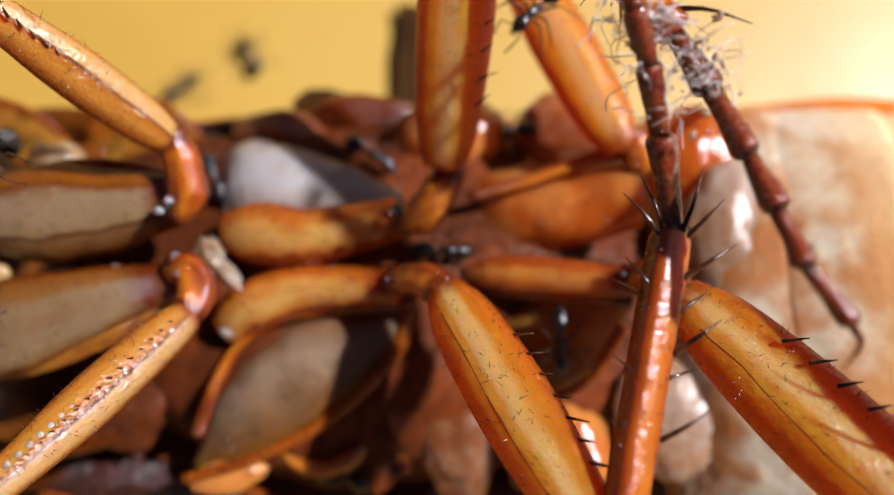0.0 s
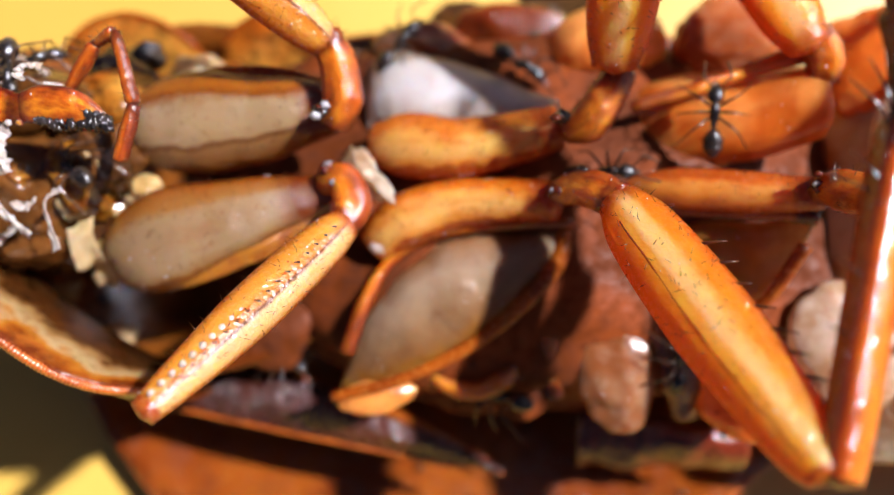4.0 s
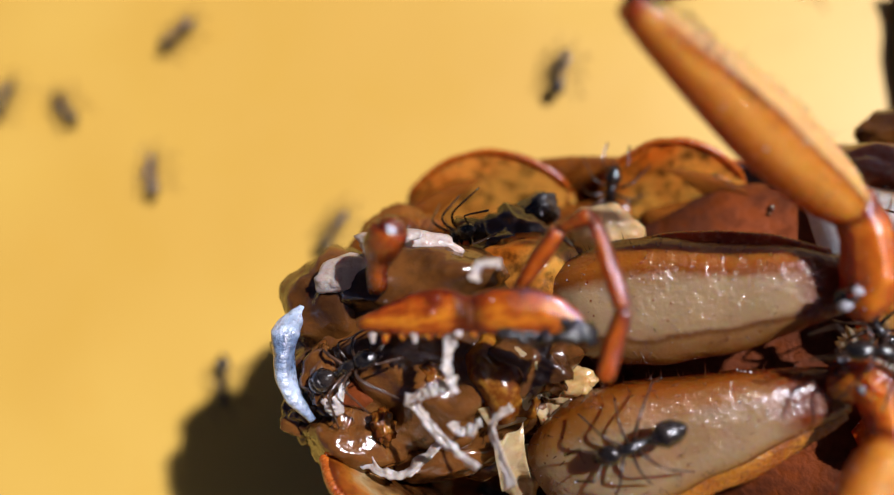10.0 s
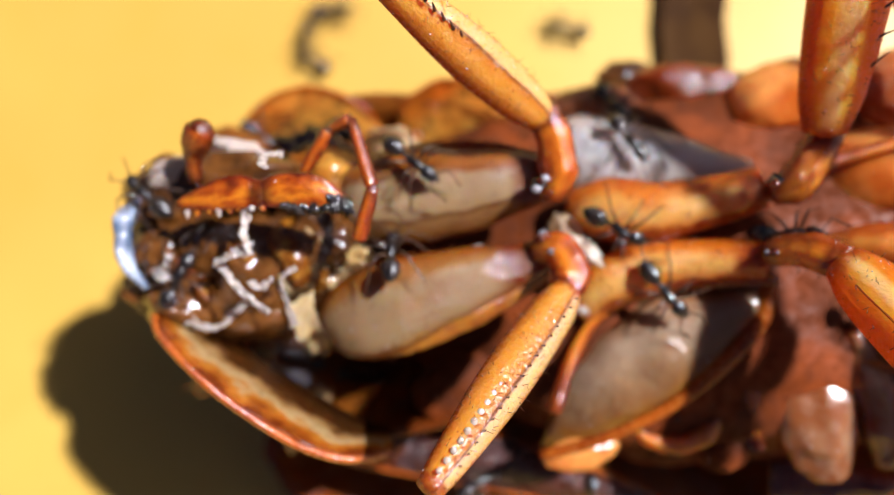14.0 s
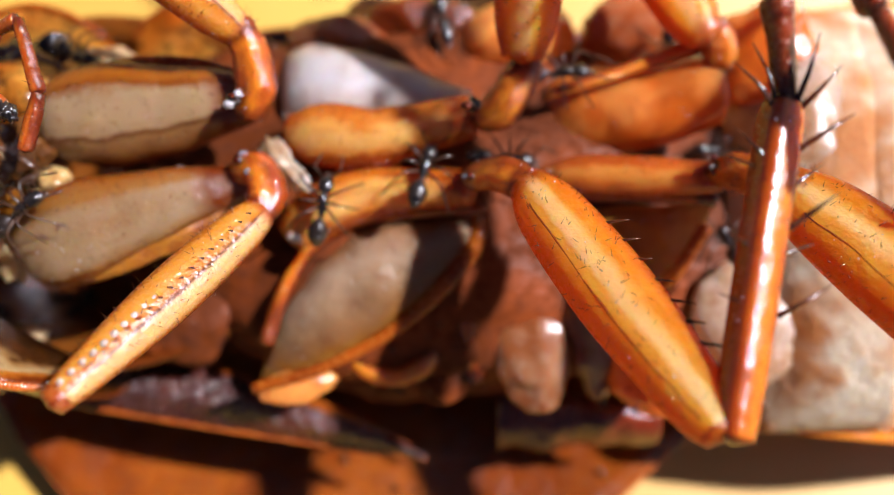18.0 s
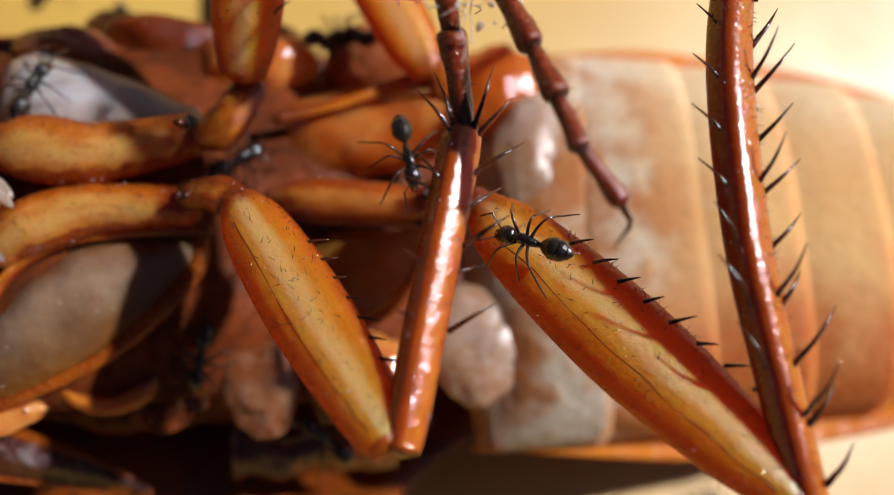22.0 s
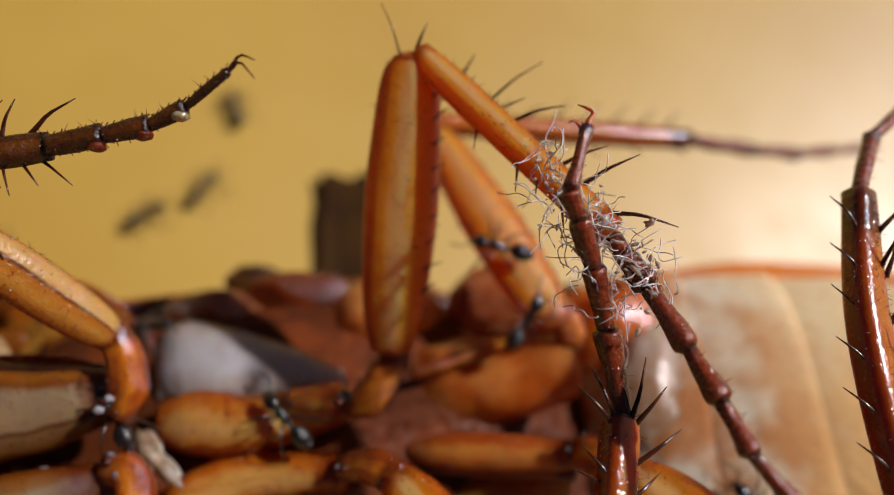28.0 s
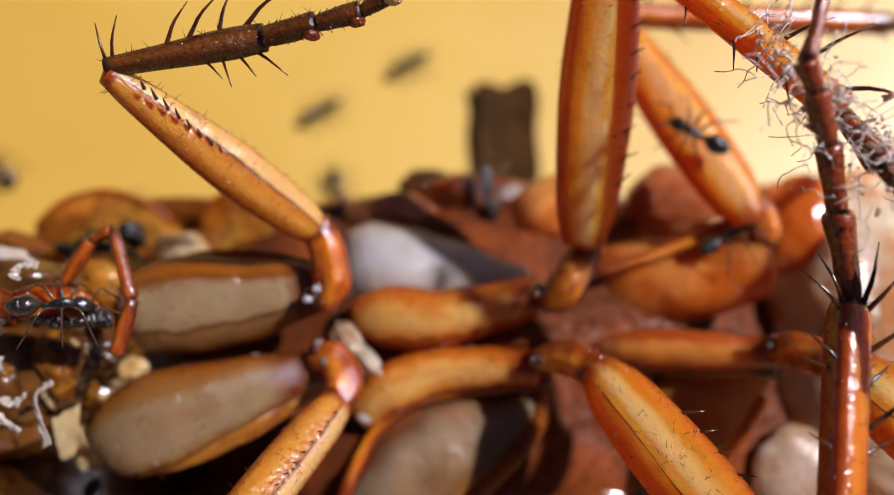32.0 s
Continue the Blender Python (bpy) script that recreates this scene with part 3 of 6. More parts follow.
def build_body():
    # pronotum: a shallow dish
    def dish(u, v):
        f = 2 * math.pi * u
        rr = v ** 0.8
        pull = 1 - 0.16 * max(0.0, -math.sin(f)) ** 0.5
        x, y = -12.5 + 7.7 * rr * pull * math.cos(f), -0.4 + 6.1 * rr * pull * math.sin(f)
        z = -2.6 + 5.8 * rr ** 2.4 + 0.10 * noise.noise(Vector((x, y, 3)) * 0.8)
        return Vector((x, y, z))
    part("pronotum", sheet(dish, 72, 14, 0.22, closed=True), M_SHELL, roach, "translucent amber shield with a pale blotched inner side")
    # the near edge is bent up into a lip that faces the sun
    def lip(u, v):
        p = Vector(LIP[int(round(u * 60))])
        inner = Vector((-12.2, -1.6, 0)) - Vector((p.x, p.y, 0))
        inner.normalize()
        reach = 0.85 * v * (0.75 + 0.25 * math.sin(math.pi * u))
        return p + inner * reach + Vector((0, 0, -3.6 * v ** 1.5 + 0.10 * noise.noise(Vector((u * 14, v * 3, 2))) + 0.04 * noise.noise(Vector((u * 60, v * 9, 5)))))
    LIP = smooth_line([(-17.6, -2.3, 7.0), (-17.0, -2.95, 7.7), (-15.7, -4.1, 7.9), (-14.5, -4.95, 7.8), (-13.4, -5.6, 7.6), (-12.5, -5.95, 7.1), (-11.9, -6.0, 6.2), (-11.6, -5.9, 4.8)], 60)
    part("pronotum_lip", sheet(lip, 60, 14, 0.14), M_LIP, roach, "translucent amber lip of the shield with a cream inner band")
    def skirt(u, v):
        p = Vector(LIP[int(round(u * 60))])
        foot = Vector((-12.5 + (p.x + 12.5) * 1.02, -0.4 + (p.y + 0.4) * 0.98, 1.6))
        q = p.lerp(foot, v)
        return q + Vector((0, 0, -0.1)) + (q - Vector((-11.5, 0, q.z))).normalized() * 0.35 * math.sin(math.pi * v)
    part("pronotum", sheet(skirt, 60, 10, 0.14), M_SHELL, roach)
    ridged = []
    for k, p in enumerate(smooth_line([tuple(q) for q in LIP], 340)):
        r = 0.11 + (0.022 if k % 4 < 2 else 0.0)
        ridged.append((p[0], p[1], p[2] + 0.02, r, r))
    part("pronotum_rim", tube(ridged, steps=340, ring=9), M_BEAD, roach, "glossy finely ridged amber edge")
    # upstanding far lobes
    for x0, x1, y0, rise in ((-17.3, -12.3, 4.55, 1.25), (-11.9, -7.9, 4.65, 1.15)):
        def lobe(u, v, x0=x0, x1=x1, y0=y0, rise=rise):
            arch = math.sin(math.pi * u) ** 0.7
            return Vector((x0 + (x1 - x0) * u, y0 - 0.9 * (1 - v) + rise * arch * v + 0.05 * noise.noise(Vector((u * 9, v * 4, x0))), 2.2 + 1.5 * v * arch ** 0.5))
        part("pronotum_lobe", sheet(lobe, 40, 10, 0.1), M_LOBE, roach, "translucent orange lobe with dark specks")
        part("pronotum_rim", tube([(*lobe(k / 16, 1.0), 0.09, 0.09) for k in range(17)], steps=40, ring=8), M_RIM, roach)
    # wing covers; the near one is widened to stand for shaded ground beside it
    for side, rise, wide, mat, lab in ((-1, 1.5, 3.2, M_WING_AMBER, "glossy orange-brown wing cover, widened to stand for shaded ground"), (1, 5.3, -1.2, M_WING, "red-brown wing cover under the body")):
        def wing(u, v, side=side, rise=rise, wide=wide):
            x = -17.5 + 53.0 * u if side < 0 else -12.5 + 48.0 * u
            half = (6.9 + 1.6 * math.sin(math.pi * min(u * 1.9, 1.0) * 0.5)) * (1 - max(0, u - 0.62) ** 2 * 4.4) + wide * (min(max((x + 20.0) / 7.0, 0.0), 1.0) if side < 0 else 1.0)
            if side < 0:
                half *= 0.70 + 0.30 * math.sqrt(min(max((x + 17.5) / 5.0, 0.0), 1.0))
            s = min(max((x + 0.5) / 9.5, 0.0), 1.0)
            half *= 1 - 0.48 * s * s * (3 - 2 * s)
            y = -0.4 + side * half * v
            z = -3.2 + rise * v ** 1.9 * (1 - 0.30 * u) + 0.10 * noise.noise(Vector((x * 0.5, y * 0.5, 9)))
            return Vector((x, y, z))
        part("wing_cover", sheet(wing, 60, 12, 0.18), mat, roach, lab)
        edge = [(*wing(k / 24, 1.0), 0.08 + 0.016 * (k % 2), 0.08) for k in range(25)]
        part("wing_edge", tube(edge, steps=60, ring=8), M_BEAD, roach)
    # the dark fore edge of the near wing cover, bent up and running out to a point
    outer = smooth_line([(-13.6, -6.3, 1.2), (-11.0, -6.75, 1.4), (-8.0, -7.25, 1.5), (-5.2, -7.7, 1.5), (-2.6, -8.05, 1.4)], 48)
    inner = smooth_line([(-13.4, -4.4, 0.8), (-11.0, -4.9, 1.2), (-8.0, -5.65, 1.7), (-5.2, -6.65, 1.8), (-2.7, -7.85, 1.5)], 48)
    def dark_edge(u, v):
        k = int(round(u * 48))
        p = Vector(inner[k]).lerp(Vector(outer[k]), v)
        p.z += 0.35 * math.sin(math.pi * v) + 0.05 * noise.noise(p * 1.1)
        return p
    part("wing_edge", sheet(dark_edge, 48, 10, 0.12), M_WING, roach, "purple-brown bent edge of the wing cover")
    part("wing_edge", tube([(*inner[k], 0.05 + 0.13 * math.sin(math.pi * (k - 20) / 26), 0.08) for k in range(20, 47, 2)], steps=40, ring=10, up=(0, 0.5, 0.86)), M_WING_AMBER, roach, "bright amber edge")
    part("wing_edge", tube([(*outer[k], 0.07, 0.06) for k in range(0, 49, 4)], steps=60, ring=8), M_BEAD, roach)
    def red_scrap(u, v):
        p = Vector((-0.4 + 5.0 * u, -6.2 - 0.5 * u - 1.7 * v * (1 - 0.4 * u), 1.4 - 0.9 * v))
        return p + Vector((0, 0.25 * noise.noise(Vector((u * 5, 1, 0))), 0.3 * math.sin(math.pi * v) + 0.12 * noise.noise(p * 1.3)))
    part("wing_scrap", sheet(red_scrap, 30, 12, 0.1), M_PALP_SKIN, roach, "glossy dark red scrap of wing")
    # thorax: a solid lump, dark in colour for the shade between the leg bases
    part("thorax", blob((-2.5, -0.3, 1.7), (10.5, 5.8, 3.2), 0.18, 3.0, freq=2.0), M_DARK, roach, "solid dark thorax, the shade between the leg bases put into its colour")
    for c, r, tilt, mat, lab in (
        ((-3.4, -4.7, 2.8), (1.0, 0.6, 0.5), 20, M_PINK, "red-brown wet lump"),
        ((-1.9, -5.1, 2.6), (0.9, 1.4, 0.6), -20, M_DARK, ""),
        ((0.5, -4.6, 3.3), (1.3, 2.1, 0.6), 4, M_TAN_FLESH, "tan fold of the flank"),
        ((3.8, -5.2, 3.1), (1.2, 1.7, 0.9), 12, M_PLATE_BROWN, ""),
        ((6.6, -4.3, 3.8), (1.4, 1.8, 0.45), 8, M_PLATE, "milky side plate"),
        ((-6.1, -5.9, 3.5), (1.1, 0.5, 0.25), 14, M_PLATE_BROWN, "glassy brown tip of the leg base plate"),
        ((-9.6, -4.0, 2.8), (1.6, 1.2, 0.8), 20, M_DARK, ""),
        ((0.4, 4.4, 3.6), (1.9, 1.3, 1.2), 10, M_PLATE_BROWN, "brown side plate"),
        ((-2.0, 5.2, 3.0), (2.2, 0.9, 0.9), -5, M_JOINT, ""),
        ((4.0, 4.8, 3.6), (1.7, 1.2, 1.1), 0, M_PINK, ""),
        ((7.6, 3.6, 4.2), (1.5, 1.6, 0.7), 0, M_PLATE_BROWN, ""),
        ((8.5, 0.8, 4.7), (1.3, 2.3, 0.7), 0, M_PLATE, "pale grey sternum"),
        ((-9.0, 4.0, 2.6), (1.6, 0.6, 0.4), 0, M_SHELL, ""),
        ((-12.6, 3.8, 2.8), (1.6, 0.6, 0.4), 15, M_SHELL, ""),
        ((-5.2, 4.7, 3.2), (1.6, 0.8, 0.9), 0, M_PINK, ""),
        ((-4.2, 6.3, 2.2), (0.9, 0.55, 0.5), 10, M_HEAD, "shiny wet lump"),
    ):
        part("side_plate", blob(c, r, 0.2, c[0], (8 * math.sin(c[0]), 10 * math.cos(c[1]), tilt), detail=4, freq=1.2), mat, roach, lab)
    # folds of the near flank, tan in the middle and red-brown at the sides: edge shading in the colour
    for line, mat, lab in (
        ([(1.5, -2.6, 3.9, 0.4, 0.3), (1.9, -3.9, 3.7, 0.6, 0.4), (2.3, -5.2, 3.3, 0.6, 0.4), (2.4, -6.2, 2.7, 0.4, 0.3)], M_FOLD, "narrow tan fold of the flank"),
        ([(-4.75, -4.7, 3.5, 0.16, 0.16), (-4.45, -5.35, 3.5, 0.26, 0.24), (-3.5, -5.7, 3.45, 0.32, 0.28), (-2.5, -5.3, 3.5, 0.26, 0.24), (-2.1, -4.5, 3.6, 0.16, 0.16)], M_JOINT, "glossy amber-red fold"),
        ([(-1.5, -2.7, 4.1, 0.2, 0.2), (-1.35, -4.2, 3.7, 0.34, 0.28), (-1.2, -5.8, 3.0, 0.3, 0.26)], M_PALP, "dark red fold")):
        part("flank_fold", tube(line, steps=40, ring=28, rough=0.4, up=(0.25, -0.3, 0.92)), mat, roach, lab)
    # midline sclerites
    part("sternum", blob((-6.3, -0.15, 5.9), (0.85, 0.30, 0.2), 0.8, 1.0, (0, 0, -50), detail=4), M_PLATE, roach, "white membrane between the leg bases")
    part("sternum", blob((-5.9, -1.8, 5.0), (0.4, 0.35, 0.2), 0.2, 2.0, (0, 20, 40), detail=3), M_MEMBRANE, roach)
    # abdomen
    for k in range(8):
        x0 = 7.0 + 3.3 * k
        def band(u, v, x0=x0, k=k):
            f = math.pi * (u * 1.16 - 0.08)
            s = 1 - 0.0095 * k * k
            x = x0 + 3.9 * v - 0.9 * math.sin(f) ** 2
            lift = 0.16 * math.sin(math.pi * v) - 0.05 - (1.9 * (1 - v) ** 3 if k == 0 else 0.0) + 0.10 * noise.noise(Vector((u * 5, v * 2, k * 3.1))) - 1.2 * max(0.0, 1 - (x - 6.5) / 8.0) ** 2
            return Vector((x, -0.7 - 6.7 * s * math.cos(f), 1.7 + (4.3 * s + lift) * max(math.sin(f), -0.2) ** 0.85 if math.sin(f) > 0 else 1.7 + 2.0 * math.sin(f)))
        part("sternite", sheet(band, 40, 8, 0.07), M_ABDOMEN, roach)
    for side in (-1, 1):
        edge = [(8.5 + 2.6 * k, -0.7 + side * (6.65 - 0.036 * k * k * (1.2 if k > 5 else 1.0)), 1.9, 0.85 * min(1.0, 0.15 + 0.4 * k), 0.12) for k in range(10)]
        part("abdomen_margin", tube(edge, steps=50, ring=12, up=(0.1, side * -0.35, 0.93)), M_MARGIN, roach, "thin glowing amber margin of the abdomen")
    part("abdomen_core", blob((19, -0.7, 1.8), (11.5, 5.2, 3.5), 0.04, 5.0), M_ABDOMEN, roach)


def plate(points, top, name, mat, label=""):
    """A flat rounded leg base between its outline's two long sides: rows of (x, y, z) pairs from base to tip."""
    def shape(u, v):
        rows = smooth_line(points, 24)
        s = rows[int(round(u * 24))]
        a, b = Vector(s[:3]), Vector(s[3:])
        p = a.lerp(b, v)
        p.z += top * (math.sin(math.pi * v) ** 0.7) * (1 - 0.6 * u) - 0.9 * (1 - u) ** 6 + 0.16 * noise.noise(p * 0.9) - 0.5 * abs(2 * v - 1) ** 8
        return p
    return part(name, sheet(shape, 24, 14, 0.25), mat, roach, label)


def build_leg_bases():
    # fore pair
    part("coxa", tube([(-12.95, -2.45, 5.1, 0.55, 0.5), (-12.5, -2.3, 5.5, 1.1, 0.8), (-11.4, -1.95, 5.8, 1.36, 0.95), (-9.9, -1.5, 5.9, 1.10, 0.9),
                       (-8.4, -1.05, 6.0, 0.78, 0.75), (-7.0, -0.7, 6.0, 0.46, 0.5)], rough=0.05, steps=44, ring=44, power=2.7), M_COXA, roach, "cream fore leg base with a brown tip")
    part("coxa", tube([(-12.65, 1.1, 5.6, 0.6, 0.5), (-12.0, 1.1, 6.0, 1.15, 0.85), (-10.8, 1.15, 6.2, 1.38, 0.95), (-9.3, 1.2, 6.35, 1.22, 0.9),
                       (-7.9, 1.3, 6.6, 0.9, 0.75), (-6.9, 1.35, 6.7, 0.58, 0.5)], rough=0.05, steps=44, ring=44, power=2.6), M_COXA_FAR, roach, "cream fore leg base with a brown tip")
    near = part("coxa_flange", tube([(-11.9, -3.35, 5.75, 0.06, 0.05), (-10.8, -3.05, 6.0, 0.24, 0.09), (-9.5, -2.55, 6.1, 0.30, 0.10), (-8.2, -1.9, 6.15, 0.28, 0.10), (-7.0, -1.15, 6.15, 0.2, 0.1)], up=(0.1, -0.55, 0.83), steps=36, ring=14, rough=0.5), M_FLANGE, roach, "hairy golden brown flange")
    row_of_thorns(near, (-11.6, -3.45, 5.9), (-7.2, -1.5, 6.1), 30, (0.1, -0.8, 0.3), 0.16, 0.016, seed=41)
    part("coxa_flange", tube([(-11.4, 2.15, 6.5, 0.1, 0.08), (-10.2, 2.25, 6.75, 0.26, 0.10), (-8.6, 2.1, 6.95, 0.30, 0.10), (-7.2, 1.75, 7.0, 0.24, 0.1)], up=(0, -0.35, 0.94), steps=30, ring=14, rough=0.3), M_RIM, roach, "amber flange")
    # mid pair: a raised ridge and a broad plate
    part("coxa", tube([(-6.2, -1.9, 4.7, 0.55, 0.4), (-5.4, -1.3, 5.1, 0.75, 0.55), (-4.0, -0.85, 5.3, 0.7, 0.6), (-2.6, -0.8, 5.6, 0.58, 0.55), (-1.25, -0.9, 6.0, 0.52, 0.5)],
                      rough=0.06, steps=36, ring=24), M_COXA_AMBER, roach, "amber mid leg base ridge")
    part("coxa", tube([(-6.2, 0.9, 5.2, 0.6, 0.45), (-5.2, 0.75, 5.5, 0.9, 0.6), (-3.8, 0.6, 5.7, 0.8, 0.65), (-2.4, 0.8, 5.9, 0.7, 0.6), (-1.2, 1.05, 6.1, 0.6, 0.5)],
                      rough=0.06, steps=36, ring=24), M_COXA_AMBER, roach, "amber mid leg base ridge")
    plate([(-6.0, -2.3, 4.6, -7.4, -6.0, 3.9), (-4.4, -1.5, 4.8, -5.2, -5.4, 4.1), (-2.6, -1.3, 4.9, -3.0, -4.2, 4.4), (-0.9, -1.3, 5.0, -1.2, -2.3, 4.8)], 0.55, "coxa_plate", M_PLATE_NEAR, "broad brown translucent leg base plate")
    plate([(-6.6, 1.4, 4.9, -6.9, 4.4, 4.2), (-4.6, 1.2, 5.1, -5.4, 4.3, 4.4), (-2.8, 1.2, 5.3, -3.0, 3.4, 4.6), (-1.1, 1.5, 5.5, -1.2, 2.3, 5.0)], 0.45, "coxa_plate", M_PLATE_FAR, "broad milky translucent leg base plate")
    edge = [(-7.3, -6.0, 3.95, 0.16, 0.14), (-5.2, -5.4, 4.15, 0.16, 0.14), (-3.0, -4.2, 4.45, 0.2, 0.16), (-1.3, -2.5, 4.9, 0.26, 0.2), (-1.0, -1.5, 5.1, 0.2, 0.2)]
    part("coxa_flange", tube(edge, steps=30, ring=10), M_RIM, roach, "amber flange")
    ridge = [(-0.8, -1.35, 5.35, 0.16, 0.14), (-2.2, -1.35, 5.2, 0.15, 0.12), (-4.2, -1.55, 5.0, 0.14, 0.12), (-5.6, -2.2, 4.8, 0.16, 0.12), (-6.4, -3.4, 4.6, 0.2, 0.14), (-6.9, -4.8, 4.3, 0.22, 0.14)]
    part("coxa_flange", tube(ridge, steps=30, ring=10), M_JOINT, roach, "dark brown ridge")
    # hind pair
    plate([(1.1, 0.55, 4.5, 0.8, 3.4, 4.1), (2.7, 0.45, 4.9, 2.5, 3.4, 4.5), (4.2, 0.55, 5.5, 4.1, 3.2, 5.1), (5.7, 0.95, 6.0, 5.6, 3.0, 5.8)], 0.9, "coxa_plate", M_PLATE_BROWN, "red-brown hind leg base plate")
    part("coxa", tube([(0.7, -0.25, 4.7, 0.3, 0.3), (1.7, -0.35, 5.2, 0.52, 0.45), (3.05, -0.55, 5.65, 0.58, 0.5), (4.3, -0.75, 6.1, 0.50, 0.46), (5.15, -0.9, 6.6, 0.40, 0.4)], rough=0.08, steps=36, ring=24), M_COXA_HIND, roach, "red-amber hind leg base ridge")
    plate([(1.6, -0.95, 4.7, 1.3, -3.2, 3.9), (2.8, -1.0, 4.9, 2.9, -3.7, 4.1), (4.0, -1.1, 5.3, 4.2, -3.2, 4.5), (5.1, -1.25, 5.9, 5.0, -1.9, 5.5)], 0.4, "coxa_plate", M_PLATE_AMBER, "translucent amber hind leg base plate")
    part("coxa_flange", tube([(1.3, -3.3, 3.95, 0.10, 0.10), (2.9, -3.75, 4.15, 0.14, 0.12), (4.2, -3.25, 4.55, 0.16, 0.12), (5.0, -1.95, 5.55, 0.20, 0.16)], steps=24, ring=10), M_RIM, roach, "amber flange")
    part("coxa_flange", tube([(1.1, -0.75, 4.75, 0.12, 0.10), (2.4, -0.98, 5.2, 0.15, 0.12), (3.8, -1.15, 5.65, 0.17, 0.13), (5.1, -1.32, 6.2, 0.24, 0.18)], steps=24, ring=10), M_PALP, roach, "dark brown ridge")
    part("coxa_flange", tube([(0.8, 1.9, 5.3, 0.18, 0.14), (2.8, 2.4, 5.6, 0.2, 0.14), (4.4, 2.9, 5.9, 0.24, 0.16), (5.7, 3.2, 6.0, 0.3, 0.2)], steps=20, ring=10), M_JOINT, roach, "dark brown ridge")


def joint(name, line, mat=M_JOINT, label="", ring=20):
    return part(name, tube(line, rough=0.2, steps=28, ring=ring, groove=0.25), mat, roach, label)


def hollow_line(femur, rows, up=(0, -0.26, 0.97)):
    """A wavy dark seam along the hollow of a thigh: rows of x, y, z, half width, half thickness."""
    line = smooth_line(rows, 60)
    for cx, dip, r, mat, lab, a, b in ((0.42, 0.985, 0.022, M_PALP, "dark seam along the hollow", 10, 52),):
        pts = []
        for k in range(a, b, 2):
            p, q = Vector(line[k][:3]), Vector(line[k + 1][:3])
            t = (q - p).normalized()
            side = t.cross(Vector(up)).normalized()
            c = cx + 0.10 * noise.noise(Vector((k * 0.16, cx * 9, p.x)))
            top = side.cross(t).normalized()
            w = r * (0.7 + 0.6 * abs(noise.noise(Vector((k * 0.4, 3, p.y)))))
            pts.append((*(p + side * (c * line[k][3]) + top * (line[k][4] * dip * math.sqrt(1 - c * c))), w, w * 0.7))
        part("seam", tube(pts, steps=70, ring=7, rough=0.5), mat, femur, lab)


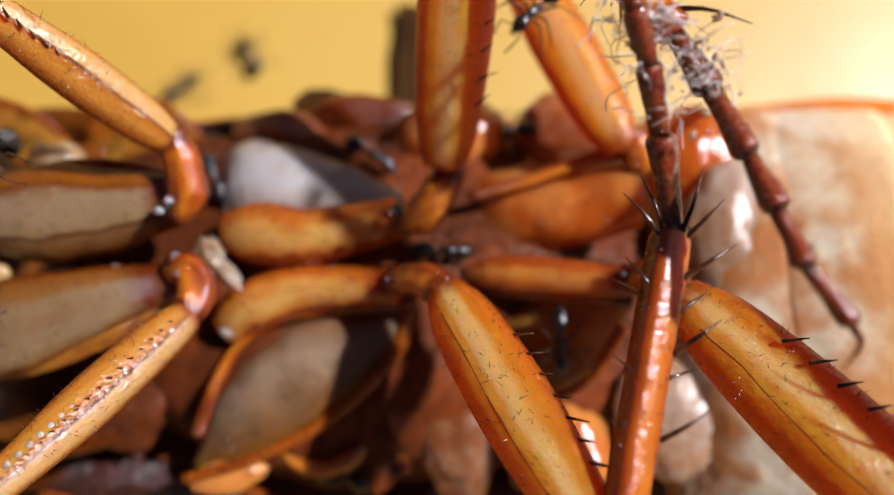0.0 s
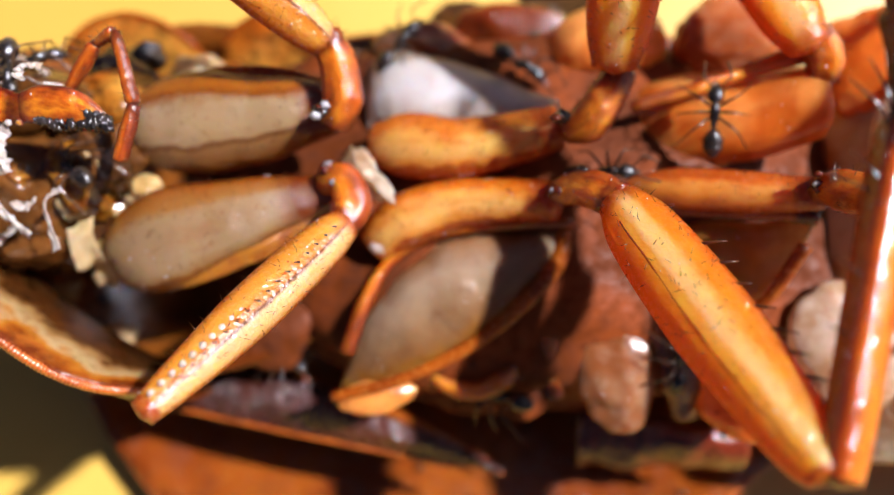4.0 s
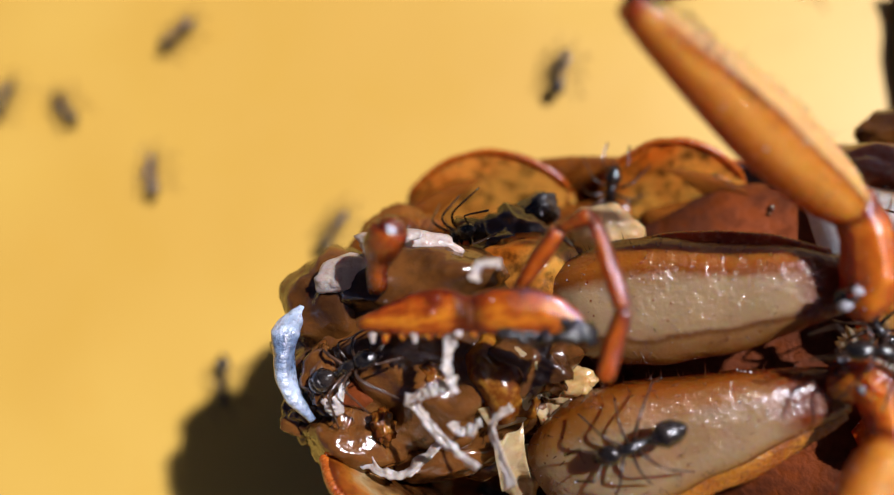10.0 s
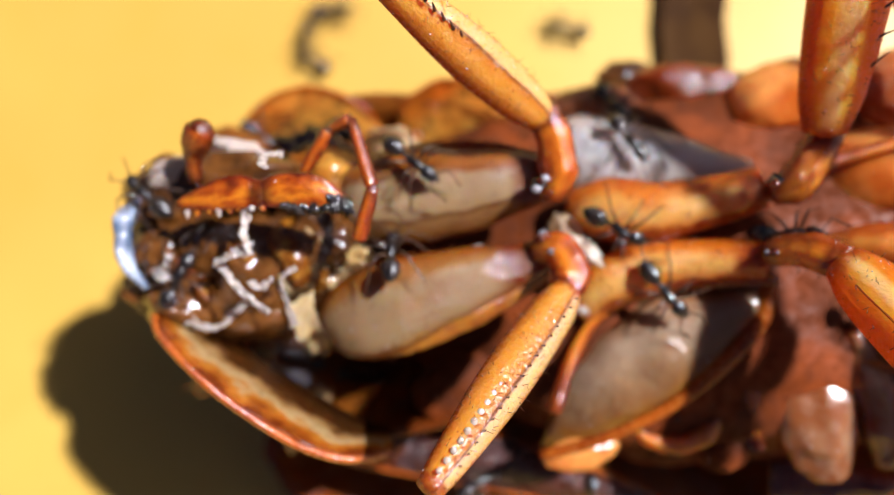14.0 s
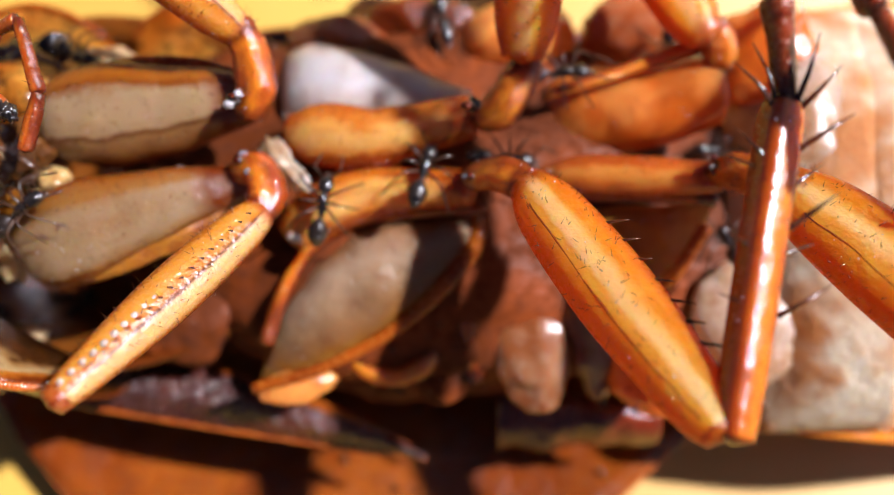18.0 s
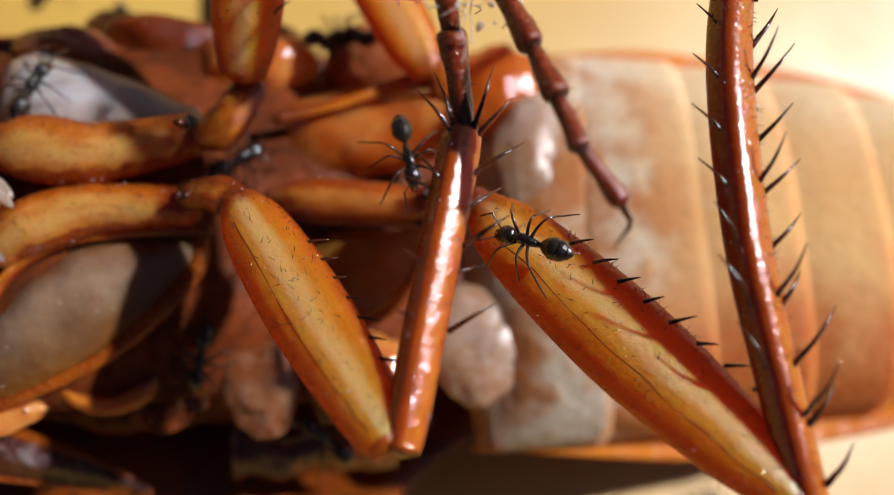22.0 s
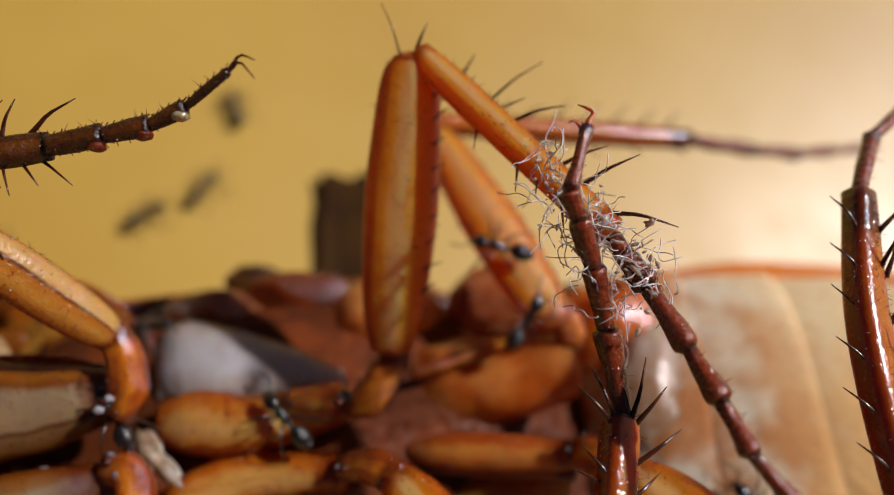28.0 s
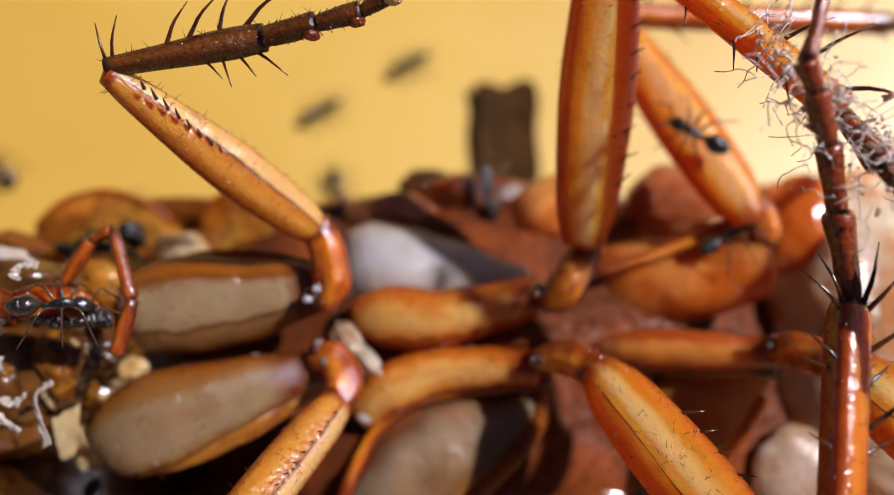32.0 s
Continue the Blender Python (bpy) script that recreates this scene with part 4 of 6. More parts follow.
def build_legs():
    # trochanters
    joint("trochanter", [(-6.9, 0.7, 7.2, 0.4, 0.4), (-6.65, 1.2, 7.5, 0.5, 0.5), (-6.7, 2.0, 7.9, 0.46, 0.45), (-7.0, 2.7, 8.2, 0.36, 0.36)])
    joint("trochanter", [(-7.2, -0.5, 6.5, 0.42, 0.4), (-6.6, -0.75, 6.8, 0.5, 0.45), (-6.4, -1.4, 7.0, 0.48, 0.45), (-6.6, -2.0, 7.2, 0.36, 0.36)])
    joint("trochanter", [(-1.1, 0.7, 6.6, 0.32, 0.35), (-0.6, 0.9, 6.7, 0.5, 0.45), (-0.1, 1.5, 6.9, 0.5, 0.45), (0.25, 2.2, 7.1, 0.42, 0.4)])
    joint("trochanter", [(-1.3, -0.8, 6.5, 0.34, 0.35), (-0.85, -0.85, 6.9, 0.42, 0.42), (-0.35, -1.05, 7.3, 0.46, 0.42), (0.12, -1.4, 7.65, 0.44, 0.40)])
    joint("trochanter", [(5.0, -0.8, 6.7, 0.38, 0.36), (5.35, -1.1, 7.6, 0.5, 0.45), (5.7, -1.6, 8.5, 0.45, 0.42)])
    joint("trochanter", [(5.6, 2.4, 5.8, 0.4, 0.4), (5.5, 2.9, 6.3, 0.5, 0.45), (5.2, 3.4, 6.6, 0.45, 0.42)])
    rnd = random.Random(31)
    for p in ((-7.15, 0.85, 7.75), (-7.1, -0.35, 6.75), (-1.2, 0.85, 7.35), (-1.15, -1.0, 6.75), (4.9, -0.85, 7.1)):
        knob = part("condyle", blob(p, (0.2, 0.17, 0.15), 0.5, p[0], detail=3, freq=2.5), M_BLACK, roach, "black glossy joint knob")
        for k in range(5):
            q = [c + rnd.gauss(0, 0.17) for c in p]
            r = rnd.uniform(0.05, 0.11)
            part("bead", blob((q[0], q[1], max(q[2], p[2]) + 0.08), (r * 1.3, r, r), 0.4, k + p[1], detail=2, freq=2.0), M_BEAD_GREY if k % 2 else M_PALP, knob)

    # mid far leg
    a, b = (0.05, 2.05, 7.5), (0.63, 8.4, 11.9)
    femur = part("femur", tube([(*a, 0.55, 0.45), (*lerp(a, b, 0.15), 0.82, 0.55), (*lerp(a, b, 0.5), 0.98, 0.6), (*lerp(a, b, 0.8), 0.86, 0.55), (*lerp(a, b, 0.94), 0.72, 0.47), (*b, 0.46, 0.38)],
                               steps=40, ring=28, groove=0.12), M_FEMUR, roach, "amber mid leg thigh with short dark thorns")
    row_of_thorns(femur, (0.8, 2.9, 8.5), (1.15, 7.7, 11.8), 9, (1, 0.1, 0.25), 0.5, 0.045, seed=3)
    thorns(femur, [((0.25, 8.4, 12.2), (-0.15, 9.5, 12.6), 0.03), ((0.75, 8.5, 12.2), (1.0, 9.0, 12.5), 0.06)])
    a, b = (0.82, 8.4, 12.0), (4.75, 3.1, 12.6)
    tibia = part("tibia", tube([(*a, 0.34, 0.34), (*lerp(a, b, 0.2), 0.42, 0.36), (*lerp(a, b, 0.6), 0.42, 0.36), (*b, 0.40, 0.34)], steps=30, ring=20), M_FEMUR, roach, "orange-brown spiny shin with dust threads")
    thorns(tibia, [((1.9, 8.0, 11.5), (2.25, 8.5, 11.9), 0.06), ((2.6, 7.2, 11.8), (3.9, 8.0, 12.3), 0.045), ((2.6, 6.7, 11.9), (3.3, 6.9, 12.3), 0.05), ((3.0, 6.4, 12.0), (4.2, 6.5, 12.6), 0.07),
                   ((4.3, 4.3, 12.6), (5.5, 4.7, 13.3), 0.07), ((4.8, 3.5, 12.7), (6.2, 3.0, 13.0), 0.07), ((2.1, 6.4, 11.9), (1.9, 5.5, 12.2), 0.05), ((2.9, 5.2, 12.2), (2.7, 4.2, 12.5), 0.06),
                   ((3.3, 4.7, 12.3), (3.1, 4.0, 12.7), 0.05), ((3.7, 4.1, 12.4), (3.6, 3.0, 12.8), 0.06), ((1.5, 7.4, 11.6), (1.2, 7.0, 11.9), 0.05), ((4.0, 4.9, 12.6), (4.9, 5.1, 13.0), 0.06)])
    pts = [(4.8, 3.0, 12.5), (5.35, 1.7, 12.7), (5.85, 0.2, 13.0), (6.15, -1.0, 13.3), (6.45, -2.1, 13.5), (7.2, -3.1, 13.4)]
    for k, (p, q) in enumerate(zip(pts, pts[1:])):
        r = 0.28 - 0.025 * k
        part("tarsal_segment", tube([(*p, r * 0.75, r * 0.75), (*lerp(p, q, 0.5), r * 0.9, r * 0.9), (*lerp(p, q, 0.9), r * 1.2, r * 1.15), (*lerp(p, q, 1.02), r * 0.7, r * 0.7)], steps=14, ring=14, rough=0.2, seed=k), M_TARSUS, roach, "dark red beaded foot joint")
    part("claw", spike((7.15, -3.05, 13.4), (7.0, -3.9, 13.2), 0.09, 0.3, (1, 0, 0)), M_SPINE, roach)

    # mid near leg
    a, b = (0.08, -1.4, 7.7), (3.15, -7.2, 11.0)
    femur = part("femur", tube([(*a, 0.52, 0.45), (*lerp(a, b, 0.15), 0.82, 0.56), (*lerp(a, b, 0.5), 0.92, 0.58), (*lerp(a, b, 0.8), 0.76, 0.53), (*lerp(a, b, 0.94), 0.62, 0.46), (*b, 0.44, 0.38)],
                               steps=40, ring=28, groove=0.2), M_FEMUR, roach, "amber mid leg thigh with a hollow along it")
    hollow_line(femur, [(*a, 0.52, 0.45), (*lerp(a, b, 0.15), 0.82, 0.56), (*lerp(a, b, 0.5), 0.92, 0.58), (*lerp(a, b, 0.8), 0.76, 0.53), (*lerp(a, b, 0.94), 0.62, 0.46), (*b, 0.44, 0.38)])
    row_of_thorns(femur, (1.45, -2.45, 8.8), (3.4, -6.2, 10.95), 8, (1, 0.35, 0.3), 0.5, 0.05, seed=5)
    a, b = (3.3, -7.3, 11.0), (4.8, -0.75, 11.25)
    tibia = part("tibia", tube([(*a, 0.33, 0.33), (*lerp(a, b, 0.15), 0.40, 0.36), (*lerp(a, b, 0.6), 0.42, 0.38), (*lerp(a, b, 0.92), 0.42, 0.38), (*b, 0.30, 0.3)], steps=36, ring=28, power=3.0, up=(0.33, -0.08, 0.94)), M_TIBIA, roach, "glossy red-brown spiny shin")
    thorns(tibia, [((4.95, -0.9, 11.4), (5.35, 0.35, 11.9), 0.075), ((5.05, -1.0, 11.4), (5.75, -0.3, 11.8), 0.075), ((5.0, -1.8, 11.4), (6.0, -1.2, 11.6), 0.075), ((4.75, -3.3, 11.3), (5.65, -2.7, 11.3), 0.075),
                   ((4.7, -2.6, 11.1), (5.6, -2.0, 11.0), 0.07), ((4.4, -5.0, 11.2), (5.3, -4.5, 11.3), 0.07), ((4.5, -1.0, 11.4), (3.75, -0.1, 11.6), 0.07), ((4.55, -0.9, 11.4), (4.15, 0.3, 11.6), 0.06),
                   ((4.35, -2.2, 11.3), (3.75, -1.4, 11.4), 0.07), ((4.3, -2.3, 11.2), (3.5, -1.8, 11.1), 0.06), ((4.1, -4.0, 11.2), (3.4, -3.4, 11.3), 0.07), ((3.9, -5.0, 11.1), (3.2, -4.6, 11.2), 0.06),
                   ((4.85, -0.75, 11.5), (4.7, -0.2, 11.9), 0.09), ((4.4, -3.9, 11.0), (5.3, -3.6, 10.8), 0.06)])
    pts = [(4.8, -0.8, 11.3), (4.4, 0.9, 12.3), (4.0, 2.0, 13.2), (3.6, 2.8, 13.9), (3.35, 3.3, 14.2)]
    for k, (p, q) in enumerate(zip(pts, pts[1:])):
        r = 0.27 - 0.02 * k
        part("tarsal_segment", tube([(*p, r * 0.8, r * 0.8), (*lerp(p, q, 0.5), r * 0.95, r * 0.95), (*lerp(p, q, 0.92), r * 1.15, r * 1.15), (*lerp(p, q, 1.02), r * 0.7, r * 0.7)], steps=14, ring=14, rough=0.2, seed=k + 5), M_TARSUS, roach, "dark red hairy foot joint")
    last = part("tarsal_segment", tube([(3.4, 3.3, 14.2, 0.2, 0.2), (3.65, 4.0, 14.35, 0.13, 0.13), (3.9, 4.7, 14.45, 0.17, 0.15)], steps=12, ring=12), M_TARSUS, roach)
    part("claw", spike((3.9, 4.7, 14.45), (3.72, 5.15, 14.6), 0.09, 0.5, (1, 0.4, 0)), M_JOINT, last)
    part("claw", spike((3.8, 4.65, 14.45), (3.45, 4.7, 14.6), 0.06, 0.3, (0, 1, 0)), M_JOINT, last)

    # fore far leg
    a, b = (-7.0, 2.5, 8.1), (-10.95, 4.75, 12.3)
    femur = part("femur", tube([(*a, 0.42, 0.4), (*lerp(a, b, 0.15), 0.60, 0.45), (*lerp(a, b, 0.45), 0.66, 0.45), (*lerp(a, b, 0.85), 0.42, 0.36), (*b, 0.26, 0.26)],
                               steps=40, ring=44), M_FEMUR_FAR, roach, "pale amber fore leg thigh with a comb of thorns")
    row_of_thorns(femur, (-7.92, 3.02, 9.40), (-10.1, 4.35, 12.30), 13, (0.1, 0.5, 0.7), 0.22, 0.05, seed=7, spread=0.1, start=0.0, end=1.0)
    a, b = (-10.95, 4.85, 12.35), (-7.5, 5.5, 12.35)
    tibia = part("tibia", tube([(*a, 0.22, 0.22), (*lerp(a, b, 0.3), 0.27, 0.25), (*lerp(a, b, 0.75), 0.36, 0.3), (*b, 0.32, 0.28)], steps=24, ring=18), M_TIBIA_DARK, roach, "dark brown spiny fore shin")
    thorns(tibia, [((-10.9, 4.9, 12.4), (-11.1, 5.7, 12.8), 0.05), ((-10.8, 5.0, 12.4), (-10.6, 5.8, 12.9), 0.05), ((-9.6, 5.3, 12.5), (-9.1, 6.1, 12.9), 0.06), ((-9.1, 5.5, 12.5), (-8.4, 6.3, 12.9), 0.06),
                   ((-8.5, 5.7, 12.4), (-8.2, 6.4, 12.8), 0.06), ((-7.9, 5.9, 12.3), (-7.0, 6.5, 12.7), 0.07), ((-8.9, 5.1, 12.1), (-8.4, 4.5, 12.3), 0.05), ((-8.2, 5.3, 12.0), (-7.7, 4.6, 12.2), 0.06),
                   ((-7.9, 5.4, 12.0), (-7.0, 4.6, 12.2), 0.06), ((-8.5, 5.2, 12.1), (-8.2, 4.3, 12.3), 0.05)])
    pts = [(-7.5, 5.4, 12.5), (-6.3, 5.45, 12.85), (-5.3, 5.55, 13.1), (-4.5, 5.75, 13.5), (-3.5, 6.0, 14.45)]
    for k, (p, q) in enumerate(zip(pts, pts[1:])):
        r = (0.27, 0.24, 0.20, 0.11)[k]
        foot = part("tarsal_segment", tube([(*p, r * 0.75, r * 0.7), (*lerp(p, q, 0.6), r, r * 0.85), (*lerp(p, q, 0.98), r * 1.05, r * 0.9)], steps=12, ring=12, rough=0.2, seed=k + 9), M_TIBIA_DARK, roach, "dark serrated foot joint")
        if k < 3:
            part("foot_pad", blob((q[0] - 0.1, q[1] - r * 0.9, q[2] - 0.05), (0.2, 0.12, 0.14), 0.2, k, detail=3), M_CREAM if k == 2 else M_JOINT, foot, "pale sticky foot pad")
        row_of_thorns(foot, (p[0], p[1] + r * 0.7, p[2] + 0.05), (q[0], q[1] + r * 0.7, q[2] + 0.05), 7, (0.1, 0.8, 0.3), 0.14, 0.02, seed=60 + k)
        row_of_thorns(foot, (p[0], p[1] - r * 0.8, p[2]), (q[0], q[1] - r * 0.8, q[2]), 8, (0.1, -0.8, 0.1), 0.14, 0.02, seed=70 + k)
    for dy in (-0.25, 0.2):
        part("claw", spike((-3.55, 6.0, 14.4), (-2.95, 5.85 + dy, 14.75), 0.05, 0.35, (0, 1, 0.2)), M_SPINE, roach)

    # fore near leg
    a, b = (-6.55, -1.9, 7.2), (-9.6, -6.5, 10.4)
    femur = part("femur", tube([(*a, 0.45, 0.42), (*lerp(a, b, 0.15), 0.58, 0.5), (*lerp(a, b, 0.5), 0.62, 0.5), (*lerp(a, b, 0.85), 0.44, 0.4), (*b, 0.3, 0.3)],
                               steps=40, ring=28), M_FEMUR_PALE, roach, "pale amber fore leg thigh, light along one side put into its colour")
    row_of_thorns(femur, (-6.35, -2.3, 8.75), (-8.9, -6.0, 10.85), 17, (-0.3, 0.3, 0.7), 0.10, 0.03, seed=9, spread=0.1, start=0.0, end=1.0)
    # pale beads put in for the chain of sun glints along the thigh
    for k in range(20):
        q = lerp((-6.85, -2.35, 7.95), (-9.35, -6.1, 10.65), k / 19)
        r = 0.135 - 0.003 * k
        part("tooth", blob((q[0], q[1], q[2]), (r, r * 0.85, r * 0.7), 0.15, k * 1.1, (0, 0, 56), detail=3), M_MEMBRANE, femur)

    # hind near leg
    a, b = (5.75, -1.65, 8.6), (10.75, -8.6, 12.1)
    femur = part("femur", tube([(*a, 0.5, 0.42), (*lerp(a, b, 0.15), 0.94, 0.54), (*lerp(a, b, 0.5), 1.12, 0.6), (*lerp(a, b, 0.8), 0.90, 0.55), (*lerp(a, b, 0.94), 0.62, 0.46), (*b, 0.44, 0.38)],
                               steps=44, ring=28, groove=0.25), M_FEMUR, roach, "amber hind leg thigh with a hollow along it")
    hollow_line(femur, [(*a, 0.5, 0.42), (*lerp(a, b, 0.15), 0.94, 0.54), (*lerp(a, b, 0.5), 1.12, 0.6), (*lerp(a, b, 0.8), 0.90, 0.55), (*lerp(a, b, 0.94), 0.62, 0.46), (*b, 0.44, 0.38)])
    row_of_thorns(femur, (7.2, -2.7, 10.0), (10.9, -7.2, 12.4), 9, (1, 0.45, 0.35), 0.5, 0.055, seed=11)
    a, b = (10.95, -8.7, 12.1), (11.2, 4.0, 12.6)
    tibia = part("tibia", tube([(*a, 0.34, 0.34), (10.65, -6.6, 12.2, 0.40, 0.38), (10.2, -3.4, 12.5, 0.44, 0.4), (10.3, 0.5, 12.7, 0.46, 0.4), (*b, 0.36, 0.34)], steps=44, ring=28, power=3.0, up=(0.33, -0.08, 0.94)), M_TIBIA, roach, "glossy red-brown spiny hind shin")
    rnd = random.Random(4)
    rows = []
    for k in range(11):
        p = lerp(a, b, 0.04 + 0.088 * k)
        p = (p[0] - 0.85 * math.sin(math.pi * (0.04 + 0.088 * k)), p[1], p[2] + 0.2)
        rows.append(((p[0] + 0.34, p[1], p[2] + 0.15), (p[0] + rnd.uniform(0.75, 1.15), p[1] + rnd.uniform(0.6, 1.1), p[2] + rnd.uniform(0.1, 0.7)), 0.07))
        if k > 1:
            rows.append(((p[0] - 0.34, p[1], p[2] + 0.1), (p[0] - rnd.uniform(0.7, 1.05), p[1] + rnd.uniform(0.5, 1.0), p[2] + rnd.uniform(0, 0.5)), 0.06))
        if k % 2:
            rows.append(((p[0] + 0.2, p[1] + 0.2, p[2] + 0.3), (p[0] + 0.5, p[1] + 1.0, p[2] + 1.0), 0.06))
    thorns(tibia, rows)
    pts = [(11.2, 4.0, 12.6), (12.5, 5.9, 12.1), (14.3, 7.2, 11.8), (16.2, 8.2, 11.6)]
    for k, (p, q) in enumerate(zip(pts, pts[1:])):
        r = 0.24 - 0.03 * k
        part("tarsal_segment", tube([(*p, r * 0.8, r * 0.75), (*lerp(p, q, 0.6), r * 0.9, r * 0.8), (*lerp(p, q, 1.0), r * 1.05, r * 0.9)], steps=12, ring=12, rough=0.2, seed=k + 15), M_TARSUS, roach)

    # hind far leg
    a, b = (5.0, 2.9, 6.7), (1.85, 9.3, 6.8)
    femur = part("femur", tube([(*a, 0.5, 0.42), (*lerp(a, b, 0.15), 0.8, 0.5), (*lerp(a, b, 0.5), 0.9, 0.55), (*lerp(a, b, 0.8), 0.72, 0.53), (*lerp(a, b, 0.94), 0.60, 0.46), (*b, 0.44, 0.38)], steps=36, ring=24, groove=0.15), M_FEMUR, roach, "orange hind leg thigh")
    a, b = (1.7, 9.8, 6.7), (10.9, 9.7, 5.9)
    tibia = part("tibia", tube([(*a, 0.36, 0.36), (*lerp(a, b, 0.5), 0.42, 0.4), (*b, 0.36, 0.34)], steps=30, ring=18), M_TIBIA, roach, "red-brown spiny hind shin")
    row_of_thorns(tibia, (2.5, 10.2, 6.7), (10.6, 10.1, 6.0), 8, (0.4, 0.9, 0.2), 0.95, 0.06, seed=13)
    row_of_thorns(tibia, (3.0, 9.3, 6.7), (10.6, 9.3, 6.0), 5, (0.3, -0.9, 0.2), 0.8, 0.06, seed=14)
    pts = [(10.9, 9.7, 5.9), (13.6, 9.7, 5.2), (15.8, 9.9, 4.6), (17.6, 10.3, 4.1), (19.2, 10.6, 3.8)]
    for k, (p, q) in enumerate(zip(pts, pts[1:])):
        r = 0.28 - 0.03 * k
        part("tarsal_segment", tube([(*p, r * 0.8, r * 0.75), (*lerp(p, q, 0.6), r * 0.9, r * 0.8), (*lerp(p, q, 1.0), r * 1.1, r)], steps=12, ring=12, rough=0.3, seed=k + 25), M_TARSUS, roach)


def build_head():
    # the gnawed capsule: a dark lumpy mass with dents
    part("head_capsule", blob((-16.1, -0.35, 5.0), (3.15, 2.2, 2.3), 0.28, 7.0, (0, 0, -6), detail=5, freq=1.7), M_HEAD, roach, "gnawed glossy dark brown head capsule")
    for k, (c, r, t, m) in enumerate((
            ((-16.9, -0.6, 6.2), (1.3, 0.9, 0.9), 0, M_DARK), ((-13.9, -0.5, 6.2), (0.8, 1.1, 1.2), 20, M_AMBER_GLASS), ((-15.6, 1.5, 6.4), (2.3, 1.0, 1.6), 5, M_HEAD), ((-13.4, 1.9, 5.6), (1.4, 1.0, 1.2), -20, M_LOBE),
            ((-17.7, 1.3, 6.2), (1.3, 1.2, 1.5), 30, M_HEAD), ((-17.3, -1.9, 6.1), (1.2, 0.7, 1.2), -20, M_HEAD), ((-15.3, -2.3, 5.6), (1.3, 0.45, 0.8), 10, M_HEAD), ((-15.8, 2.3, 7.4), (1.2, 0.35, 0.3), -8, M_MEMBRANE),
            ((-17.1, 1.6, 7.7), (0.7, 0.4, 0.35), 20, M_MEMBRANE), ((-14.5, 3.0, 4.0), (1.9, 0.8, 0.9), 0, M_LOBE), ((-16.9, 3.0, 4.6), (1.2, 0.9, 1.1), 30, M_SHELL), ((-13.3, 3.6, 5.0), (0.7, 0.45, 0.5), 30, M_BLACK),
            ((-11.6, 3.2, 4.6), (0.9, 0.6, 0.7), -10, M_CREAM))):
        part("head_tissue", blob(c, r, 0.22, 3.0 + k * 1.7, (0, 0, t), detail=4, freq=1.5), m, roach)
    part("eye", tube([(-18.2, 0.95, 7.3, 0.12, 0.1), (-18.45, 0.45, 7.5, 0.30, 0.25), (-18.5, -0.2, 7.5, 0.26, 0.3), (-18.3, -0.9, 7.4, 0.2, 0.25), (-17.9, -1.5, 7.1, 0.1, 0.1)], steps=30, ring=16, rough=0.5, seed=3), M_EYE, roach, "collapsed grey-blue compound eye")
    for k, (c, r) in enumerate((((-17.6, 1.7, 6.7), (0.7, 0.5, 0.5)), ((-18.3, -1.3, 6.3), (0.6, 0.6, 0.6)), ((-17.3, -1.7, 6.9), (0.5, 0.3, 0.35)), ((-16.3, -1.6, 7.0), (0.35, 0.25, 0.3)), ((-15.2, -0.6, 7.2), (0.4, 0.3, 0.3)), ((-17.6, -0.5, 7.3), (0.5, 0.6, 0.3)))):
        part("head_tissue", blob(c, r, 0.4, 40.0 + k, (0, 0, 35 * k), detail=4, freq=2.0), M_AMBER_GLASS if k in (3, 4) else M_HEAD, roach)
    jaw = part("jaw_plate", tube([(-16.3, 0.30, 8.9, 0.10, 0.05), (-15.5, 0.42, 9.05, 0.32, 0.07), (-14.7, 0.5, 9.15, 0.44, 0.08), (-13.95, 0.45, 9.15, 0.30, 0.07)], steps=36, ring=20, rough=0.5, seed=4), M_JAW, roach, "dark orange mouth plate with a gnawed edge")
    jaw2 = part("jaw_plate", tube([(-13.95, 0.45, 9.15, 0.36, 0.08), (-13.3, 0.45, 9.25, 0.48, 0.12), (-12.6, 0.32, 9.2, 0.48, 0.12), (-12.1, 0.15, 9.05, 0.30, 0.10), (-11.8, 0.0, 8.9, 0.1, 0.08)], steps=40, ring=20, rough=0.25), M_JAW, roach, "orange mouth plate with a toothed black edge")
    rnd = random.Random(2)
    for k in range(13):
        s = k / 12
        p = lerp((-13.4, 0.02, 9.2), (-11.8, -0.02, 9.05), s)
        part("tooth", blob((p[0], p[1] + rnd.uniform(-0.04, 0.04), p[2] + rnd.uniform(-0.05, 0.08)), (rnd.uniform(0.07, 0.16), rnd.uniform(0.08, 0.16), 0.12), 0.7, k * 1.3, detail=3, freq=2.2), M_BLACK, jaw2)
    for k in range(4):
        p = lerp((-12.3, 0.3, 9.15), (-11.85, 0.05, 9.05), k / 3)
        part("tooth", blob(p, (0.17, 0.17, 0.14), 0.6, 20 + k, detail=3, freq=2.0), M_BLACK, jaw2)
    for k in range(8):
        p = lerp((-16.0, 0.12, 8.95), (-14.0, 0.12, 9.1), k / 7)
        part("tooth", tube([(p[0], p[1], p[2], 0.10, 0.04), (p[0] + rnd.uniform(-0.1, 0.1), p[1] - rnd.uniform(0.06, 0.2), p[2] - 0.05, 0.05, 0.03)], steps=6, ring=8, rough=0.8, seed=k), M_JAW if k % 3 else M_MEMBRANE, jaw)
    pts = [(-13.2, 1.0, 8.6), (-12.35, 2.05, 9.1), (-11.72, 2.2, 9.4), (-11.2, 0.5, 9.1), (-11.6, -0.75, 8.7)]
